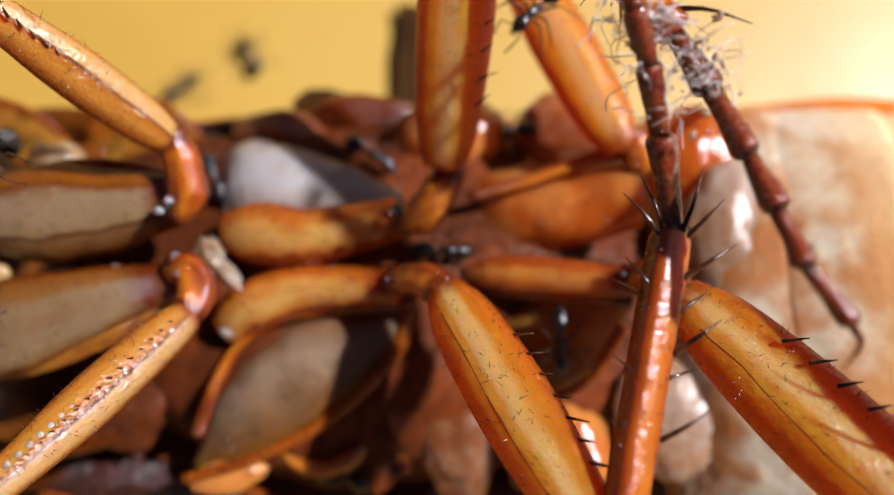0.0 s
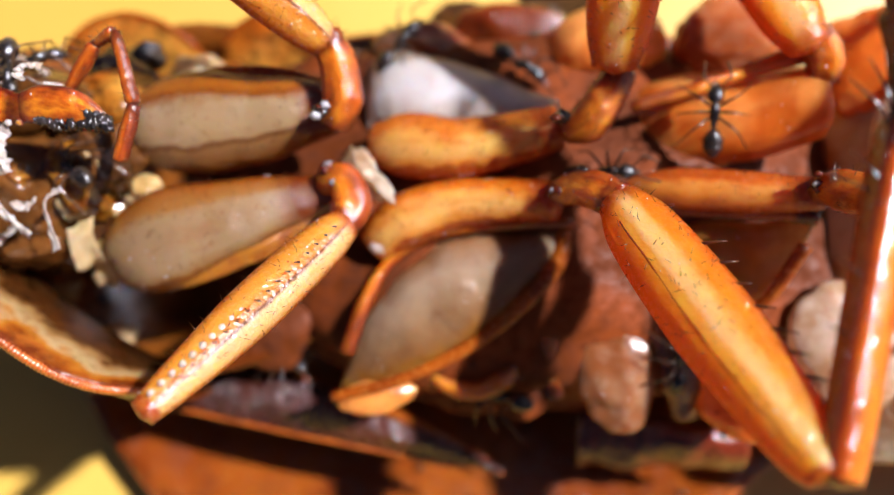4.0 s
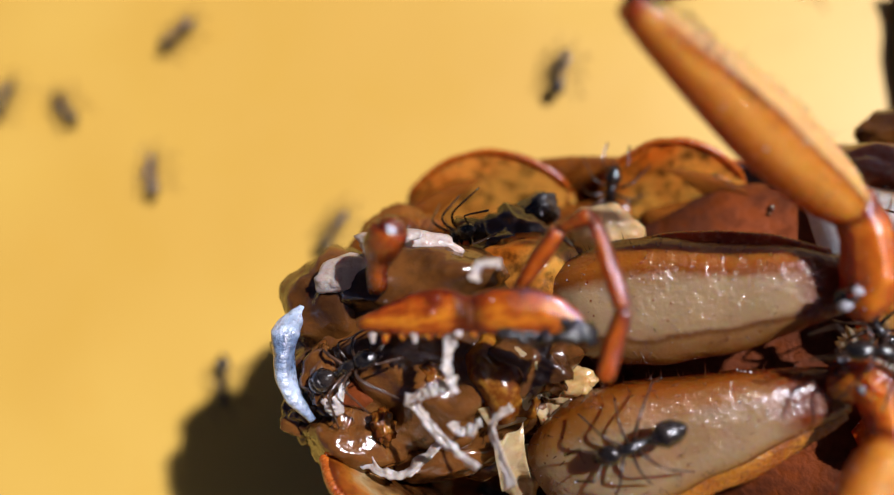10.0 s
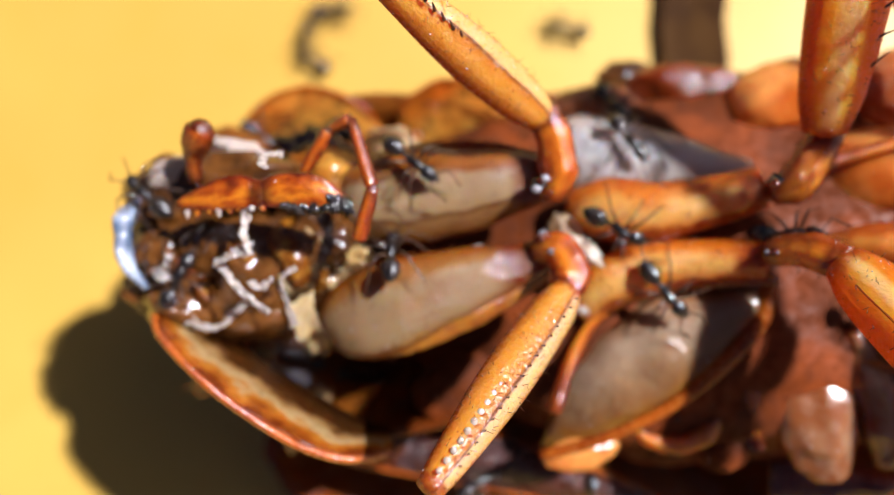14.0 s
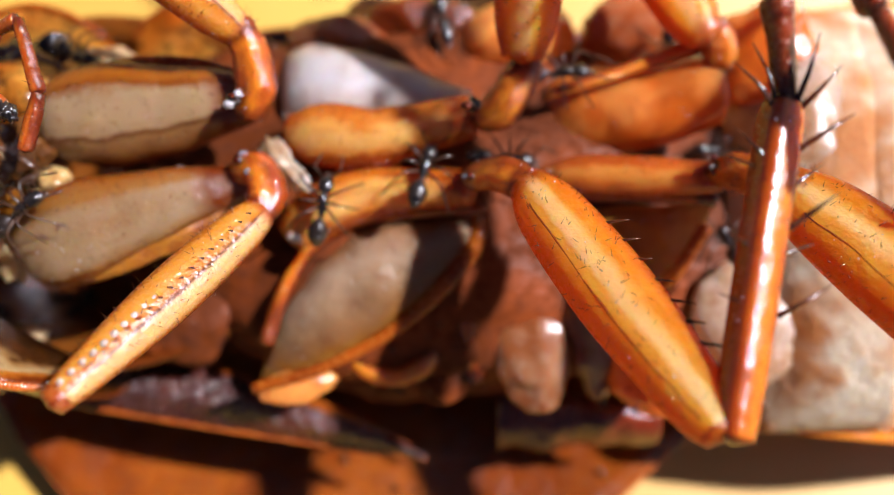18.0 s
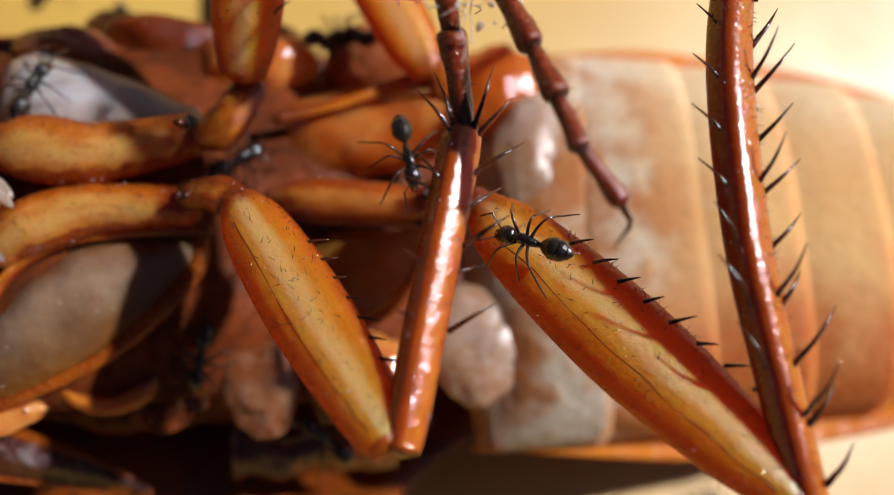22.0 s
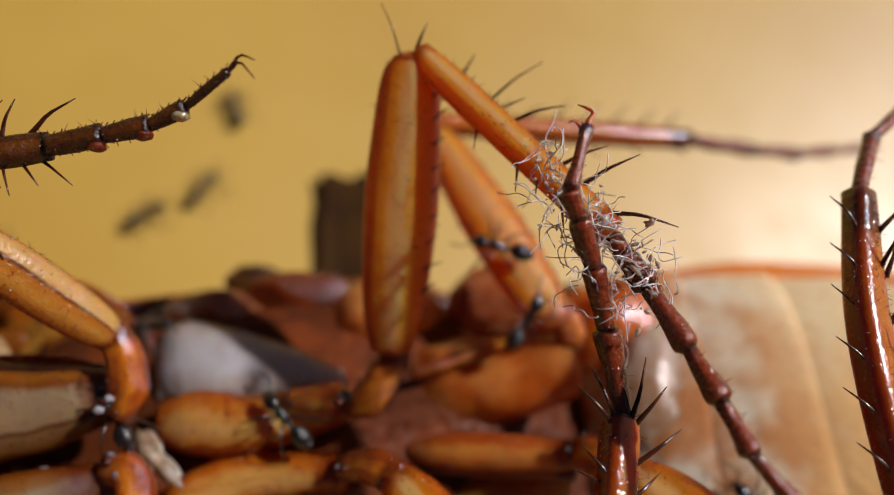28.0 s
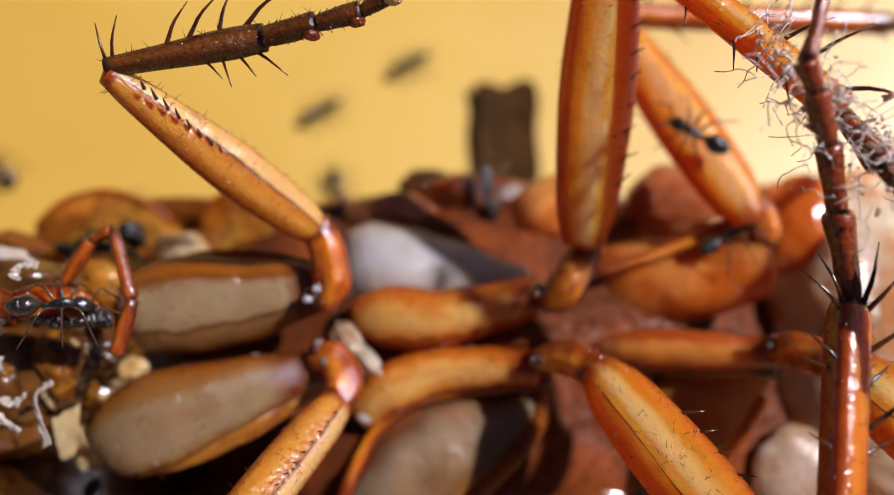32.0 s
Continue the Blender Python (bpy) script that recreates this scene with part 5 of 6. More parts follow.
    for k, (p, q, r) in enumerate(zip(pts, pts[1:], (0.17, 0.15, 0.16, 0.18))):
        part("palp_segment", tube([(*p, r * 0.8, r * 0.8), (*lerp(p, q, 0.5), r, r), (*lerp(p, q, 0.92), r * 1.05, r * 1.05), (*q, r * 0.7, r * 0.7)], steps=14, ring=14, rough=0.3), M_PALP, roach, "hairy red-brown mouth feeler joint")
    part("antenna_base", tube([(-16.2, 1.2, 8.2, 0.20, 0.20), (-16.05, 1.55, 8.7, 0.23, 0.22), (-15.85, 1.85, 9.05, 0.36, 0.33), (-15.6, 2.05, 9.4, 0.40, 0.36), (-15.5, 2.2, 9.6, 0.22, 0.2)], steps=24, ring=18, rough=0.2), M_PALP, roach, "glossy red-brown stump of the antenna")
    strips = (((-14.5, 0.1, 8.9), (-14.5, -0.6, 8.8), (-14.4, -1.0, 8.6)), ((-14.5, -0.85, 8.6), (-15.0, -1.0, 8.5), (-15.5, -1.1, 8.3)),
              ((-15.4, -1.1, 8.1), (-14.9, -1.7, 8.1), (-14.1, -2.4, 7.9)), ((-13.4, -1.2, 8.0), (-13.8, -1.6, 8.0), (-13.4, -2.7, 7.8)),
              ((-16.9, -2.3, 6.9), (-15.9, -2.6, 7.0), (-15.0, -1.9, 7.1)), ((-14.0, -1.5, 8.0), (-14.4, -1.7, 7.9), (-14.6, -1.5, 7.8)),
              ((-17.6, -1.0, 7.4), (-17.2, -1.3, 7.6), (-17.0, -0.7, 7.7)), ((-16.6, 1.9, 8.0), (-16.2, 2.4, 8.0), (-15.3, 2.3, 8.1)), ((-13.9, 1.0, 9.5), (-13.8, 1.3, 9.5), (-13.4, 1.35, 9.4)))
    for k, s in enumerate(strips):
        line = smooth_line(s, 40)
        def ribbon(u, v, line=line, k=k):
            p = Vector(line[int(round(u * 40))])
            t = (Vector(line[min(int(round(u * 40)) + 1, 40)]) - Vector(line[max(int(round(u * 40)) - 1, 0)])).normalized()
            side = t.cross(Vector((math.sin(3 * u + k), 0.3, 1))).normalized()
            w = 0.085 + 0.20 * max(0.0, noise.noise(Vector((u * 5, k * 3.3, v * 0.6)))) + 0.05 * noise.noise(Vector((u * 17, k, v)))
            return p + side * (v - 0.5) * w * 2 + Vector((0, 0, 0.10 * noise.noise(Vector((u * 9, v * 3, k)))))
        part("torn_membrane", sheet(ribbon, 40, 5, 0.025), M_MEMBRANE, roach, "ragged dry white membrane strip")
    for k, (c, r) in enumerate((((-12.4, -0.6, 5.9), (0.6, 0.35, 0.4)), ((-12.7, -1.5, 5.6), (0.4, 0.8, 0.4)), ((-13.5, -2.2, 5.0), (0.8, 0.5, 0.5)), ((-13.2, -0.1, 6.6), (0.9, 0.9, 0.7)), ((-13.6, 2.6, 5.4), (1.4, 0.8, 0.8)),
                                ((-17.0, -3.4, 2.7), (1.3, 0.5, 0.3)), ((-14.6, -4.9, 2.5), (1.0, 0.5, 0.35)), ((-18.8, -1.6, 2.9), (0.9, 0.5, 0.3)))):
        part("loose_tissue", blob(c, r, 0.5, k * 2.0, (0, 0, 40 * k), detail=4, freq=1.8), M_CREAM if k not in (3, 4) else M_HEAD, roach, "cream torn tissue" if k not in (3, 4) else "")


def build_mouth_folds():
    for k, (a, b, c, d, mat, lab) in enumerate((
            ((-14.3, -1.2, 6.9), (-13.1, -0.55, 6.9), (-14.0, -1.7, 6.5), (-13.15, -1.2, 6.4), M_CREAM, "ragged cream mouth fold"),
            ((-14.0, -1.9, 6.6), (-13.35, -1.5, 6.5), (-13.9, -2.9, 6.0), (-13.35, -2.6, 5.7), M_CREAM, "pale gold mouth fold"),
            ((-14.1, 0.1, 7.2), (-13.0, 0.0, 7.1), (-13.9, -0.9, 7.0), (-13.0, -0.5, 6.9), M_CREAM, "cream mouth fold"))):
        def leaf(u, v, a=Vector(a), b=Vector(b), c=Vector(c), d=Vector(d), k=k):
            p = a.lerp(b, u).lerp(c.lerp(d, u), v)
            p += Vector((0.10, -0.14, 0)) * noise.noise(Vector((u * 2.2, v * 2.2, k * 5.0)))
            p.z += 0.22 * math.sin(math.pi * v) * (0.4 + u) + 0.06 * noise.noise(Vector((u * 2.5, v * 4, k)))
            return p
        part("mouth_fold", sheet(leaf, 44, 14, 0.05), mat, roach, lab)


build_body()
build_mouth_folds()
build_leg_bases()
build_legs()
build_head()


# ---- hairs, dust specks and glints ----
def scatter(seed, count, wanted):
    """Random places and normals on the upper faces of the named parts, in millimetres."""
    rnd = random.Random(seed)
    faces = []
    for ob in roach.children:
        if ob.name.split(".")[0] in wanted:
            me = ob.data
            for p in me.polygons:
                if p.normal.z > 0.15:
                    faces.append((p.area, p.center / MM, p.normal.copy(), p.area))
    total = np.cumsum([f[0] for f in faces])
    out = []
    for _ in range(count):
        f = faces[min(int(np.searchsorted(total, rnd.random() * total[-1])), len(faces) - 1)]
        jit = Vector((rnd.gauss(0, 0.08), rnd.gauss(0, 0.08), 0))
        jit -= f[2] * jit.dot(f[2])
        out.append((f[1] + jit, f[2]))
    return out


def build_hairs():
    rnd = random.Random(21)
    bm = bmesh.new()
    for p, n in scatter(5, 2600, {"femur", "coxa", "tibia", "palp_segment", "tarsal_segment", "trochanter"}):
        d = (n + Vector((rnd.gauss(0, 0.5), rnd.gauss(0, 0.5), rnd.gauss(0, 0.2)))).normalized()
        tip = p + d * rnd.uniform(0.10, 0.26)
        s = d.cross(Vector((0.3, 0.5, 0.8))).normalized() * 0.011
        q = d.cross(s).normalized() * 0.011
        a, b, c, t = (bm.verts.new(v) for v in (p + s - d * 0.02, p - s * 0.5 + q - d * 0.02, p - s * 0.5 - q - d * 0.02, tip))
        for f in ((a, b, t), (b, c, t), (c, a, t)):
            bm.faces.new(f)
    ob = part("hairs", bm, M_SPINE, roach, "short dark hairs")
    tagged(ob, kind="stuff")
    # white specks: dust, and small glints put in as pale grains
    bm = bmesh.new()
    for p, n in scatter(9, 650, {"femur", "coxa", "tibia", "trochanter", "tarsal_segment", "coxa_plate", "jaw_plate", "side_plate"}):
        r = rnd.choice((0.008, 0.010, 0.012, 0.015, 0.020))
        blob(p + n * r * 0.5, (r * rnd.uniform(0.6, 1.6), r, r), 0.4, rnd.random() * 50, detail=1, bm=bm)
    tagged(part("dust_specks", bm, M_FIBRE), "fine white specks on the legs and body, dust and painted glints", "dust", kind="stuff")


def build_glint_beads():
    # beads added on the wet flanks so that the sun glints there
    rnd = random.Random(44)
    bm = bmesh.new()
    for p, n in scatter(17, 900, {"side_plate", "wing_cover", "thorax"}):
        if p.y < -4.2 and (-9.0 < p.x < -1.2 or 2.2 < p.x < 5.0) or p.y > 3.6 and -9.0 < p.x < 6.0:
            r = rnd.choice((0.04, 0.06, 0.09, 0.14))
            blob(p + n * r * 0.3, (r * rnd.uniform(0.8, 1.5), r, r * 0.8), 0.2, rnd.random() * 50, detail=2, bm=bm)
    tagged(part("moisture", bm, M_HEAD, roach, "glossy dark beads added to catch wet glints"), kind="stuff")


build_hairs()
build_glint_beads()


# ---- dust threads ----
def build_fluff():
    rnd = random.Random(8)
    bm = bmesh.new()
    centres = ((3.7, 3.3, 13.3), (4.3, 2.9, 13.2), (4.9, 2.2, 13.0), (5.3, 1.6, 13.1), (3.4, 4.3, 13.0), (4.2, 2.0, 13.2))
    for k in range(120):
        c = rnd.choice(centres)
        p = [c[0] + rnd.gauss(0, 0.35), c[1] + rnd.gauss(0, 0.45), c[2] + rnd.gauss(0, 0.25)]
        d = [rnd.gauss(0, 1) for _ in range(3)]
        line = []
        for s in range(6):
            line.append((*p, 0.012, 0.012))
            d = [x + rnd.gauss(0, 0.9) for x in d]
            n = math.sqrt(sum(x * x for x in d)) + 1e-6
            p = [x + y / n * 0.22 for x, y in zip(p, d)]
        tube(line, steps=14, ring=5, bm=bm, up=(0.2, 0.3, 0.93))
    tagged(part("dust_threads", bm, M_FIBRE), "tangle of pale dust threads round two crossed feet", "dust", kind="stuff")
    bm = bmesh.new()
    for k in range(130):
        c = rnd.choice(centres[:5])
        r = rnd.choice((0.03, 0.04, 0.05, 0.09))
        blob((c[0] + rnd.gauss(0, 0.22), c[1] + rnd.gauss(0, 0.5), c[2] + rnd.gauss(0, 0.15)), (r * rnd.uniform(0.6, 2.2), r, r * 0.5), 0.9, k, (rnd.uniform(0, 90), rnd.uniform(0, 90), rnd.uniform(0, 180)), detail=2, bm=bm, freq=2.5)
    tagged(part("dust_grains", bm, M_MEMBRANE), "whitish dust grains caught among the threads", "dust", kind="stuff")


build_fluff()


# ---- a dark sheet behind the insect, put where a shadow falls ----
def build_shadow_sheet():
    def curl(u, v):
        x, y = -2.0 + 2.7 * u + 0.4 * noise.noise(Vector((v * 3, 0, 7))), 7.2 + 6.2 * v + 0.5 * noise.noise(Vector((u * 3, 4, 0)))
        return Vector((x, y, -3.35 + 0.12 * (2 * u - 1) ** 2 + 0.15 * v + 0.06 * noise.noise(Vector((x, y, 0)))))
    tagged(part("bark_flake", sheet(curl, 14, 18, 0.12), M_SHADOW_SHEET), "thin dark brown sheet on the yellow ground, in place of a shadow", "debris")


build_shadow_sheet()


# ---- ants ----
def build_ant():
    """A small black ant that walks towards +x, its feet at z = 0."""
    ant = new("ant")
    tagged(ant, "tiny glossy black ant walking on the cockroach", "ant", group="ants")
    profile = [(-1.24, 0.02), (-1.19, 0.10), (-1.10, 0.185), (-1.095, 0.17), (-1.0, 0.245), (-0.90, 0.275), (-0.895, 0.255), (-0.78, 0.285), (-0.66, 0.275), (-0.655, 0.255), (-0.55, 0.20), (-0.45, 0.11), (-0.40, 0.05)]
    part("gaster", tube([(x, 0, 0.55 + 0.14 * (x + 0.8), r, r * 0.95) for x, r in profile], steps=36, ring=16, up=(0, 0, 1)), M_BLACK, ant, "banded glossy black gaster")
    part("petiole", blob((-0.33, 0, 0.5), (0.1, 0.08, 0.13), 0.1, 2.0, detail=2), M_BLACK, ant)
    part("thorax", tube([(-0.3, 0, 0.5, 0.09, 0.09), (-0.1, 0, 0.56, 0.13, 0.14), (0.12, 0, 0.6, 0.14, 0.16), (0.32, 0, 0.58, 0.09, 0.09)], steps=14, ring=12, up=(0, 0, 1)), M_BLACK, ant)
    part("head", tube([(0.3, 0, 0.58, 0.1, 0.09), (0.36, 0, 0.58, 0.19, 0.16), (0.48, 0, 0.56, 0.225, 0.185), (0.62, 0, 0.52, 0.21, 0.17), (0.74, 0, 0.47, 0.14, 0.12), (0.80, 0, 0.44, 0.07, 0.06)], steps=20, ring=16, up=(0, 0, 1)), M_BLACK, ant)
    for s in (-1, 1):
        part("eye", blob((0.53, 0.19 * s, 0.60), (0.055, 0.03, 0.05), 0.05, 3.0, detail=2), M_BLACK, ant)
        part("mandible", tube([(0.76, 0.07 * s, 0.44, 0.04, 0.03), (0.86, 0.06 * s, 0.41, 0.035, 0.025), (0.92, 0.01 * s, 0.39, 0.012, 0.012)], steps=8, ring=7, up=(0, 0, 1)), M_ANT_LEG, ant)
        part("antenna", tube([(0.72, 0.1 * s, 0.55, 0.022, 0.022), (0.95, 0.32 * s, 0.78, 0.02, 0.02), (1.02, 0.36 * s, 0.74, 0.024, 0.024), (1.45, 0.3 * s, 0.4, 0.03, 0.03)], steps=14, ring=6, up=(0, 0.1, 1)), M_ANT_LEG, ant)
        for k, (x0, x1, x2) in enumerate(((0.2, 0.48, 0.85), (0.05, 0.02, 0.05), (-0.08, -0.5, -0.95))):
            part("leg", tube([(x0, 0.09 * s, 0.48, 0.045, 0.045), (lerp((x0,), (x1,), 0.5)[0], 0.34 * s, 0.72, 0.04, 0.04), (x1, 0.58 * s, 0.74, 0.028, 0.028),
                              (lerp((x1,), (x2,), 0.55)[0], 0.82 * s, 0.34, 0.026, 0.026), (x2, 1.0 * s, 0.02, 0.018, 0.018)], steps=18, ring=6, up=(0.1, 0, 1)), M_ANT_LEG, ant)
    return ant


ANT = build_ant()
ANT.scale = (0.92, 0.92, 0.92)

# each ant: rows of seconds, place in millimetres, heading, pitch, lean in degrees
ANTS = [
    [(0, -2.1, 3.3, 4.24, -34, -4, -16), (1, -1.8, 2.9, 4.39, -34, -12, -25), (2, -2.2, 3, 4.35, -33, -11, -25), (3, -2.2, 3.3, 4.24, -33, -4, -16), (3.5, -2.2, 3.3, 4.24, -36, -5, -16), (5.5, -2, 3.5, 4.17, -39, -5, -14), (6, -2.1, 3.6, 4.17, 21, 9, -11), (6.5, -0.6, 0.7, 7.09, 60, -27, 14), (6.75, -1.5, 0.8, 6.77, 113, -7, 14), (7, -2.5, 1, 6.46, 167, 13, 13), (7.5, -2.7, 1.8, 5.36, 168, 9, 5), (8, -3.5, 1.9, 5.22, 167, 10, -8), (8.6, -5.6, 0.7, 5.97, 173, 26, -11), (9, -6.7, -0.6, 7.21, 176, 16, 5), (10, -6.6, -0.4, 7.15, 171, -6, 27), (11, -5.3, 1.3, 6.05, 142, 20, 1), (12, -5, 0.5, 6.17, 111, -14, -23), (12.5, -4.6, -0.2, 5.59, 129, -45, -45), (13, -3.9, -0.6, 5.89, 145, 13, 14), (13.2, -4.1, -0.4, 5.93, 90, 11, 24), (13.3, -4.4, -0.1, 5.96, 35, 9, 35), (13.5, -4.6, 0.1, 6, -20, 7, 45), (14, -4.9, 0.2, 6, -30, 7, 37), (14.5, -3.4, 2, 5.25, -61, -2, 12), (15, -1.4, 0.5, 6.35, -40, 40, 34), (15.5, -0.9, 0.2, 5.09, -36, -3, -1), (17.5, -2.6, -1.3, 5.47, 4, 0, 0), (18, -2.5, -0.6, 5.94, 74, 9, 2), (18.5, -2.5, -0.5, 5.91, 69, 18, -3), (19, -2.5, -1.1, 5.81, 40, -25, 31), (19.5, -2.8, -1.2, 5.73, 38, -36, 45), (20, -1.5, -1.6, 4.99, -14, -9, -31), (20.5, -1.2, -2, 5.17, -60, -13, 28), (21, -0.3, -2.8, 4.67, -90, 11, -9), (22, -1.1, -4.6, 3.8, -100, 15, -5), (23, -1.4, -3.1, 4.73, -60, 14, 5), (24.5, -0.8, -3.9, 4.39, -99, 25, -5), (32, -14.6, -4.3, 2.73, -103, -17, -12)],
    [(0, -11.3, 1.2, 9.36, 0, 21, -1), (3.5, -15.1, 2.5, 7.52, 2, 27, -45), (4.5, -14, 0.9, 7.29, 71, 2, -11), (5.5, -12.9, -0.6, 7.06, 141, -23, 23), (5.75, -12.2, -0.1, 6.98, 94, -24, 15), (6, -11.5, 0.5, 6.89, 48, -25, 8), (6.5, -9.7, 2.2, 7.06, 60, 43, -19), (7, -10.4, 4.9, 3.03, 115, -33, -17), (7.25, -10.5, 5, 3.14, 69, -23, 9), (7.5, -10.7, 5.2, 3.26, 22, -13, 35), (8, -10.4, 5.3, 3.37, 22, -13, 35), (8.5, -11.3, 5.3, 3.02, 59, -29, 9), (9, -12.1, 5.2, 2.67, 97, -45, -16), (10, -11.4, 4.8, 2.93, 78, -35, 2), (10.5, -10.7, 3, 5.08, 15, -16, 6), (11, -10, 1.2, 7.24, -49, 3, 10), (12, -10.4, 1.3, 7.22, -61, 6, 6), (12.5, -10.7, 1.2, 7.21, -51, 7, 9), (13, -10.4, 1.8, 7.26, -30, -5, -5), (14, -10.4, 1.6, 7.27, -40, 2, 0), (15, -10.1, 1.7, 7.27, -35, -1, 3), (15.5, -10.4, 1.9, 7.25, -36, -4, -4), (17.5, -13.2, 4.7, 2.97, -20, 17, 33), (18, -11.8, 3.1, 5.35, -30, -21, 17), (19, -10.6, 2.1, 7.14, -81, -28, 6), (32, -16, 1.2, 8.51, -82, 45, -33)],
    [(0, -12.1, -1.9, 6.68, 19, -21, 5), (3, -15.1, -2.9, -1, 11, 32, -36), (3.5, -16.3, -2.5, -0.4, 2, 39, -29), (4.5, -13.9, -2.4, 3.14, -47, 29, -13), (5.5, -11.4, -2.3, 6.68, -95, 19, 3), (6, -10.8, -2.9, 6.42, -101, 35, -24), (6.5, -11, -2.6, 6.61, -106, 18, -1), (7, -10.9, -2.9, 6.46, -110, 27, -19), (7.5, -10.7, -2.5, 6.63, -105, 16, -14), (8, -10.7, -2.2, 6.71, -101, 15, -10), (8.6, -10.9, -2.2, 6.73, -110, 16, -10), (9, -10.4, -2.7, 6.44, -122, 32, -41), (10, -11.1, -1.8, 6.83, -159, 10, -11), (10.5, -12.8, -1.8, 6.4, -160, 27, 18), (12, -11.6, -1.8, 6.8, -155, 12, -6), (12.5, -11.5, -2.5, 6.61, -102, 19, 5), (13, -10.9, -3.2, 5.96, -92, 45, -27), (13.2, -10.6, -2.7, 6.32, -167, 11, -14), (13.5, -10.4, -2.2, 6.68, -241, -23, -1), (14, -11, -0.9, 6.74, -265, 34, -5), (14.5, -11.1, -1.1, 6.85, -265, 7, 3), (15, -11.2, -2, 6.8, -266, -15, -1), (15.5, -11.6, -2, 6.75, -267, -20, -7), (17.5, -11.7, -1.9, 6.77, -333, -14, 7), (18, -12.2, -1.7, 6.67, -331, -25, -12), (18.5, -11.3, -2.2, 6.59, -381, 5, -10), (19, -10.4, -2.6, 6.51, -431, 35, -7), (32, -16.8, -2.3, 7.12, -431, 45, 31)],
    [(0, 11.1, -7, 3.21, 90, -45, -5), (5.5, 0.6, -2.4, 4.53, 90, -25, 35), (6, 0.24, -1.8, 8.53, 79, 12, -45), (6.5, -2.1, -2.5, 4.99, 151, -10, -19), (7, -5.3, -2.6, 4.6, 136, 25, -9), (7.5, -5.1, -1, 5.77, 131, 3, -4), (8, -5, 0.1, 5.89, 125, -30, -37), (8.6, -4.9, 0.5, 6.17, 120, -14, -21), (9, -6.6, -0.7, 7.25, 170, 9, 4), (9.5, -6.3, 0, 6.51, 235, 2, 19), (10, -6, 0.7, 5.78, 299, -4, 35), (12, -3.4, -1.6, 4.76, 299, -45, -32), (13.5, -3.5, -2, 4.96, 299, -9, -3), (14.5, -4, -1.2, 5.77, 330, 21, 30), (15, -3.3, -1.9, 4.96, 344, -1, -9), (15.5, -3.5, -1.7, 4.83, 349, -13, -31), (16.5, -4.4, -2.1, 4.72, 404, -13, -20), (17.5, -5.3, -2.6, 4.61, 459, -13, -10), (18, -5.1, -1.3, 5.74, 439, -11, 0), (18.5, -4.6, -0.2, 5.53, 439, 0, 0), (19, -4.6, -0.1, 5.83, 429, -45, 18), (19.5, -4.7, 0.3, 6.16, 429, -22, -4), (20, -4.6, 0.7, 6.26, 470, 0, -14), (20.2, -4, 1.5, 5.73, 428, -3, -14), (20.5, -3.5, 2.4, 5.2, 387, -7, -14), (21, -4.5, 1.4, 6.01, 429, 44, -10), (22, -5.3, 2.5, 5.02, 430, 5, -18), (24.5, -4.1, 1.4, 5.9, 431, 45, -25), (27, -7.4, 0.6, 6.87, 479, 0, 0), (32, -2.2, 5.3, 3.85, 458, -17, -1)],
    [(0, -12.7, -3, 6, -59, 26, 45), (3, -13.8, -3.1, 5.18, -28, -14, 15), (3.5, -16.2, -3.7, 0.63, -59, -10, -37), (5.5, -14.7, -3.9, -0.17, -60, -45, -31), (6, -14, -3.5, -0.89, -76, -42, -28), (7, -12.8, -3.6, -1.03, -80, -44, -11), (8, -12.1, -3.6, -1.08, -61, -41, -23), (9, -10.8, -3.8, 3.2, -72, -42, 29), (12, -12.7, -4.5, -0.04, -82, -45, -18), (13.5, -13.3, -3.9, -0.56, -26, -5, -26), (15, -14, -3.4, -1.07, 29, 35, -34), (32, -19, -2.8, 2.89, -2, 3, 45)],
    [(0, -16.5, -3.5, 0.66, 151, 7, 45), (5.5, -16.3, -4, 0.85, 151, 6, 41), (6, -16, -3.9, 0.67, 171, -14, 44), (7, -16.1, -2.4, -0.83, 120, 13, 45), (8, -15.4, -2.9, -0.9, 151, -3, 43), (9, -14.4, -3.8, -0.28, 160, 15, 45), (12, -16.1, -3.5, 0.4, 150, -22, 45), (13, -15.6, -3.5, 0.01, 160, 6, 45), (14, -15.9, -3.2, -0.09, 170, -21, 42), (15, -16.2, -3.4, 0.24, 175, -39, 45), (32, -18.5, -4.1, 3.44, 173, -15, 13)],
    [(0, -3, -5.7, 2.41, 170, 8, -45), (1, -2.8, -5.4, 3.6, 171, -9, -25), (2, -2.8, -5.4, 3.57, 171, -9, -25), (3, -2.9, -5.7, 2.71, 172, 0, 0), (3.5, -2.5, -5.8, 3.41, 167, 30, -3), (5.5, -2.9, -6.4, 0.1, 162, 14, 45), (6, -3.7, -6.1, 1.77, 151, -28, -45), (7, -5.4, -5.9, 3.55, 141, -18, 10), (15, -6, -6.8, 0.8, 99, 45, 18), (16.2, -1.8, -7, 0.64, 139, 22, 31), (17.5, 2.4, -7.2, 0.47, 179, -2, 44), (18, 2, -6.8, 0.07, 181, -4, 43), (18.5, 3.1, -6.7, -0.02, 159, 14, 39), (19, 5.5, -6.7, 1.77, 230, 24, 35), (19.5, 6.9, -6.5, 3.5, 225, 20, 20), (20, 4.2, -6.6, 2.7, 190, 5, 5), (20.5, 1.8, -6.4, 3.65, 148, -17, -8), (24.5, 2.8, -7.7, 0.95, 147, 25, 40), (32, -2, -6.2, 3.46, 149, -5, -12)],
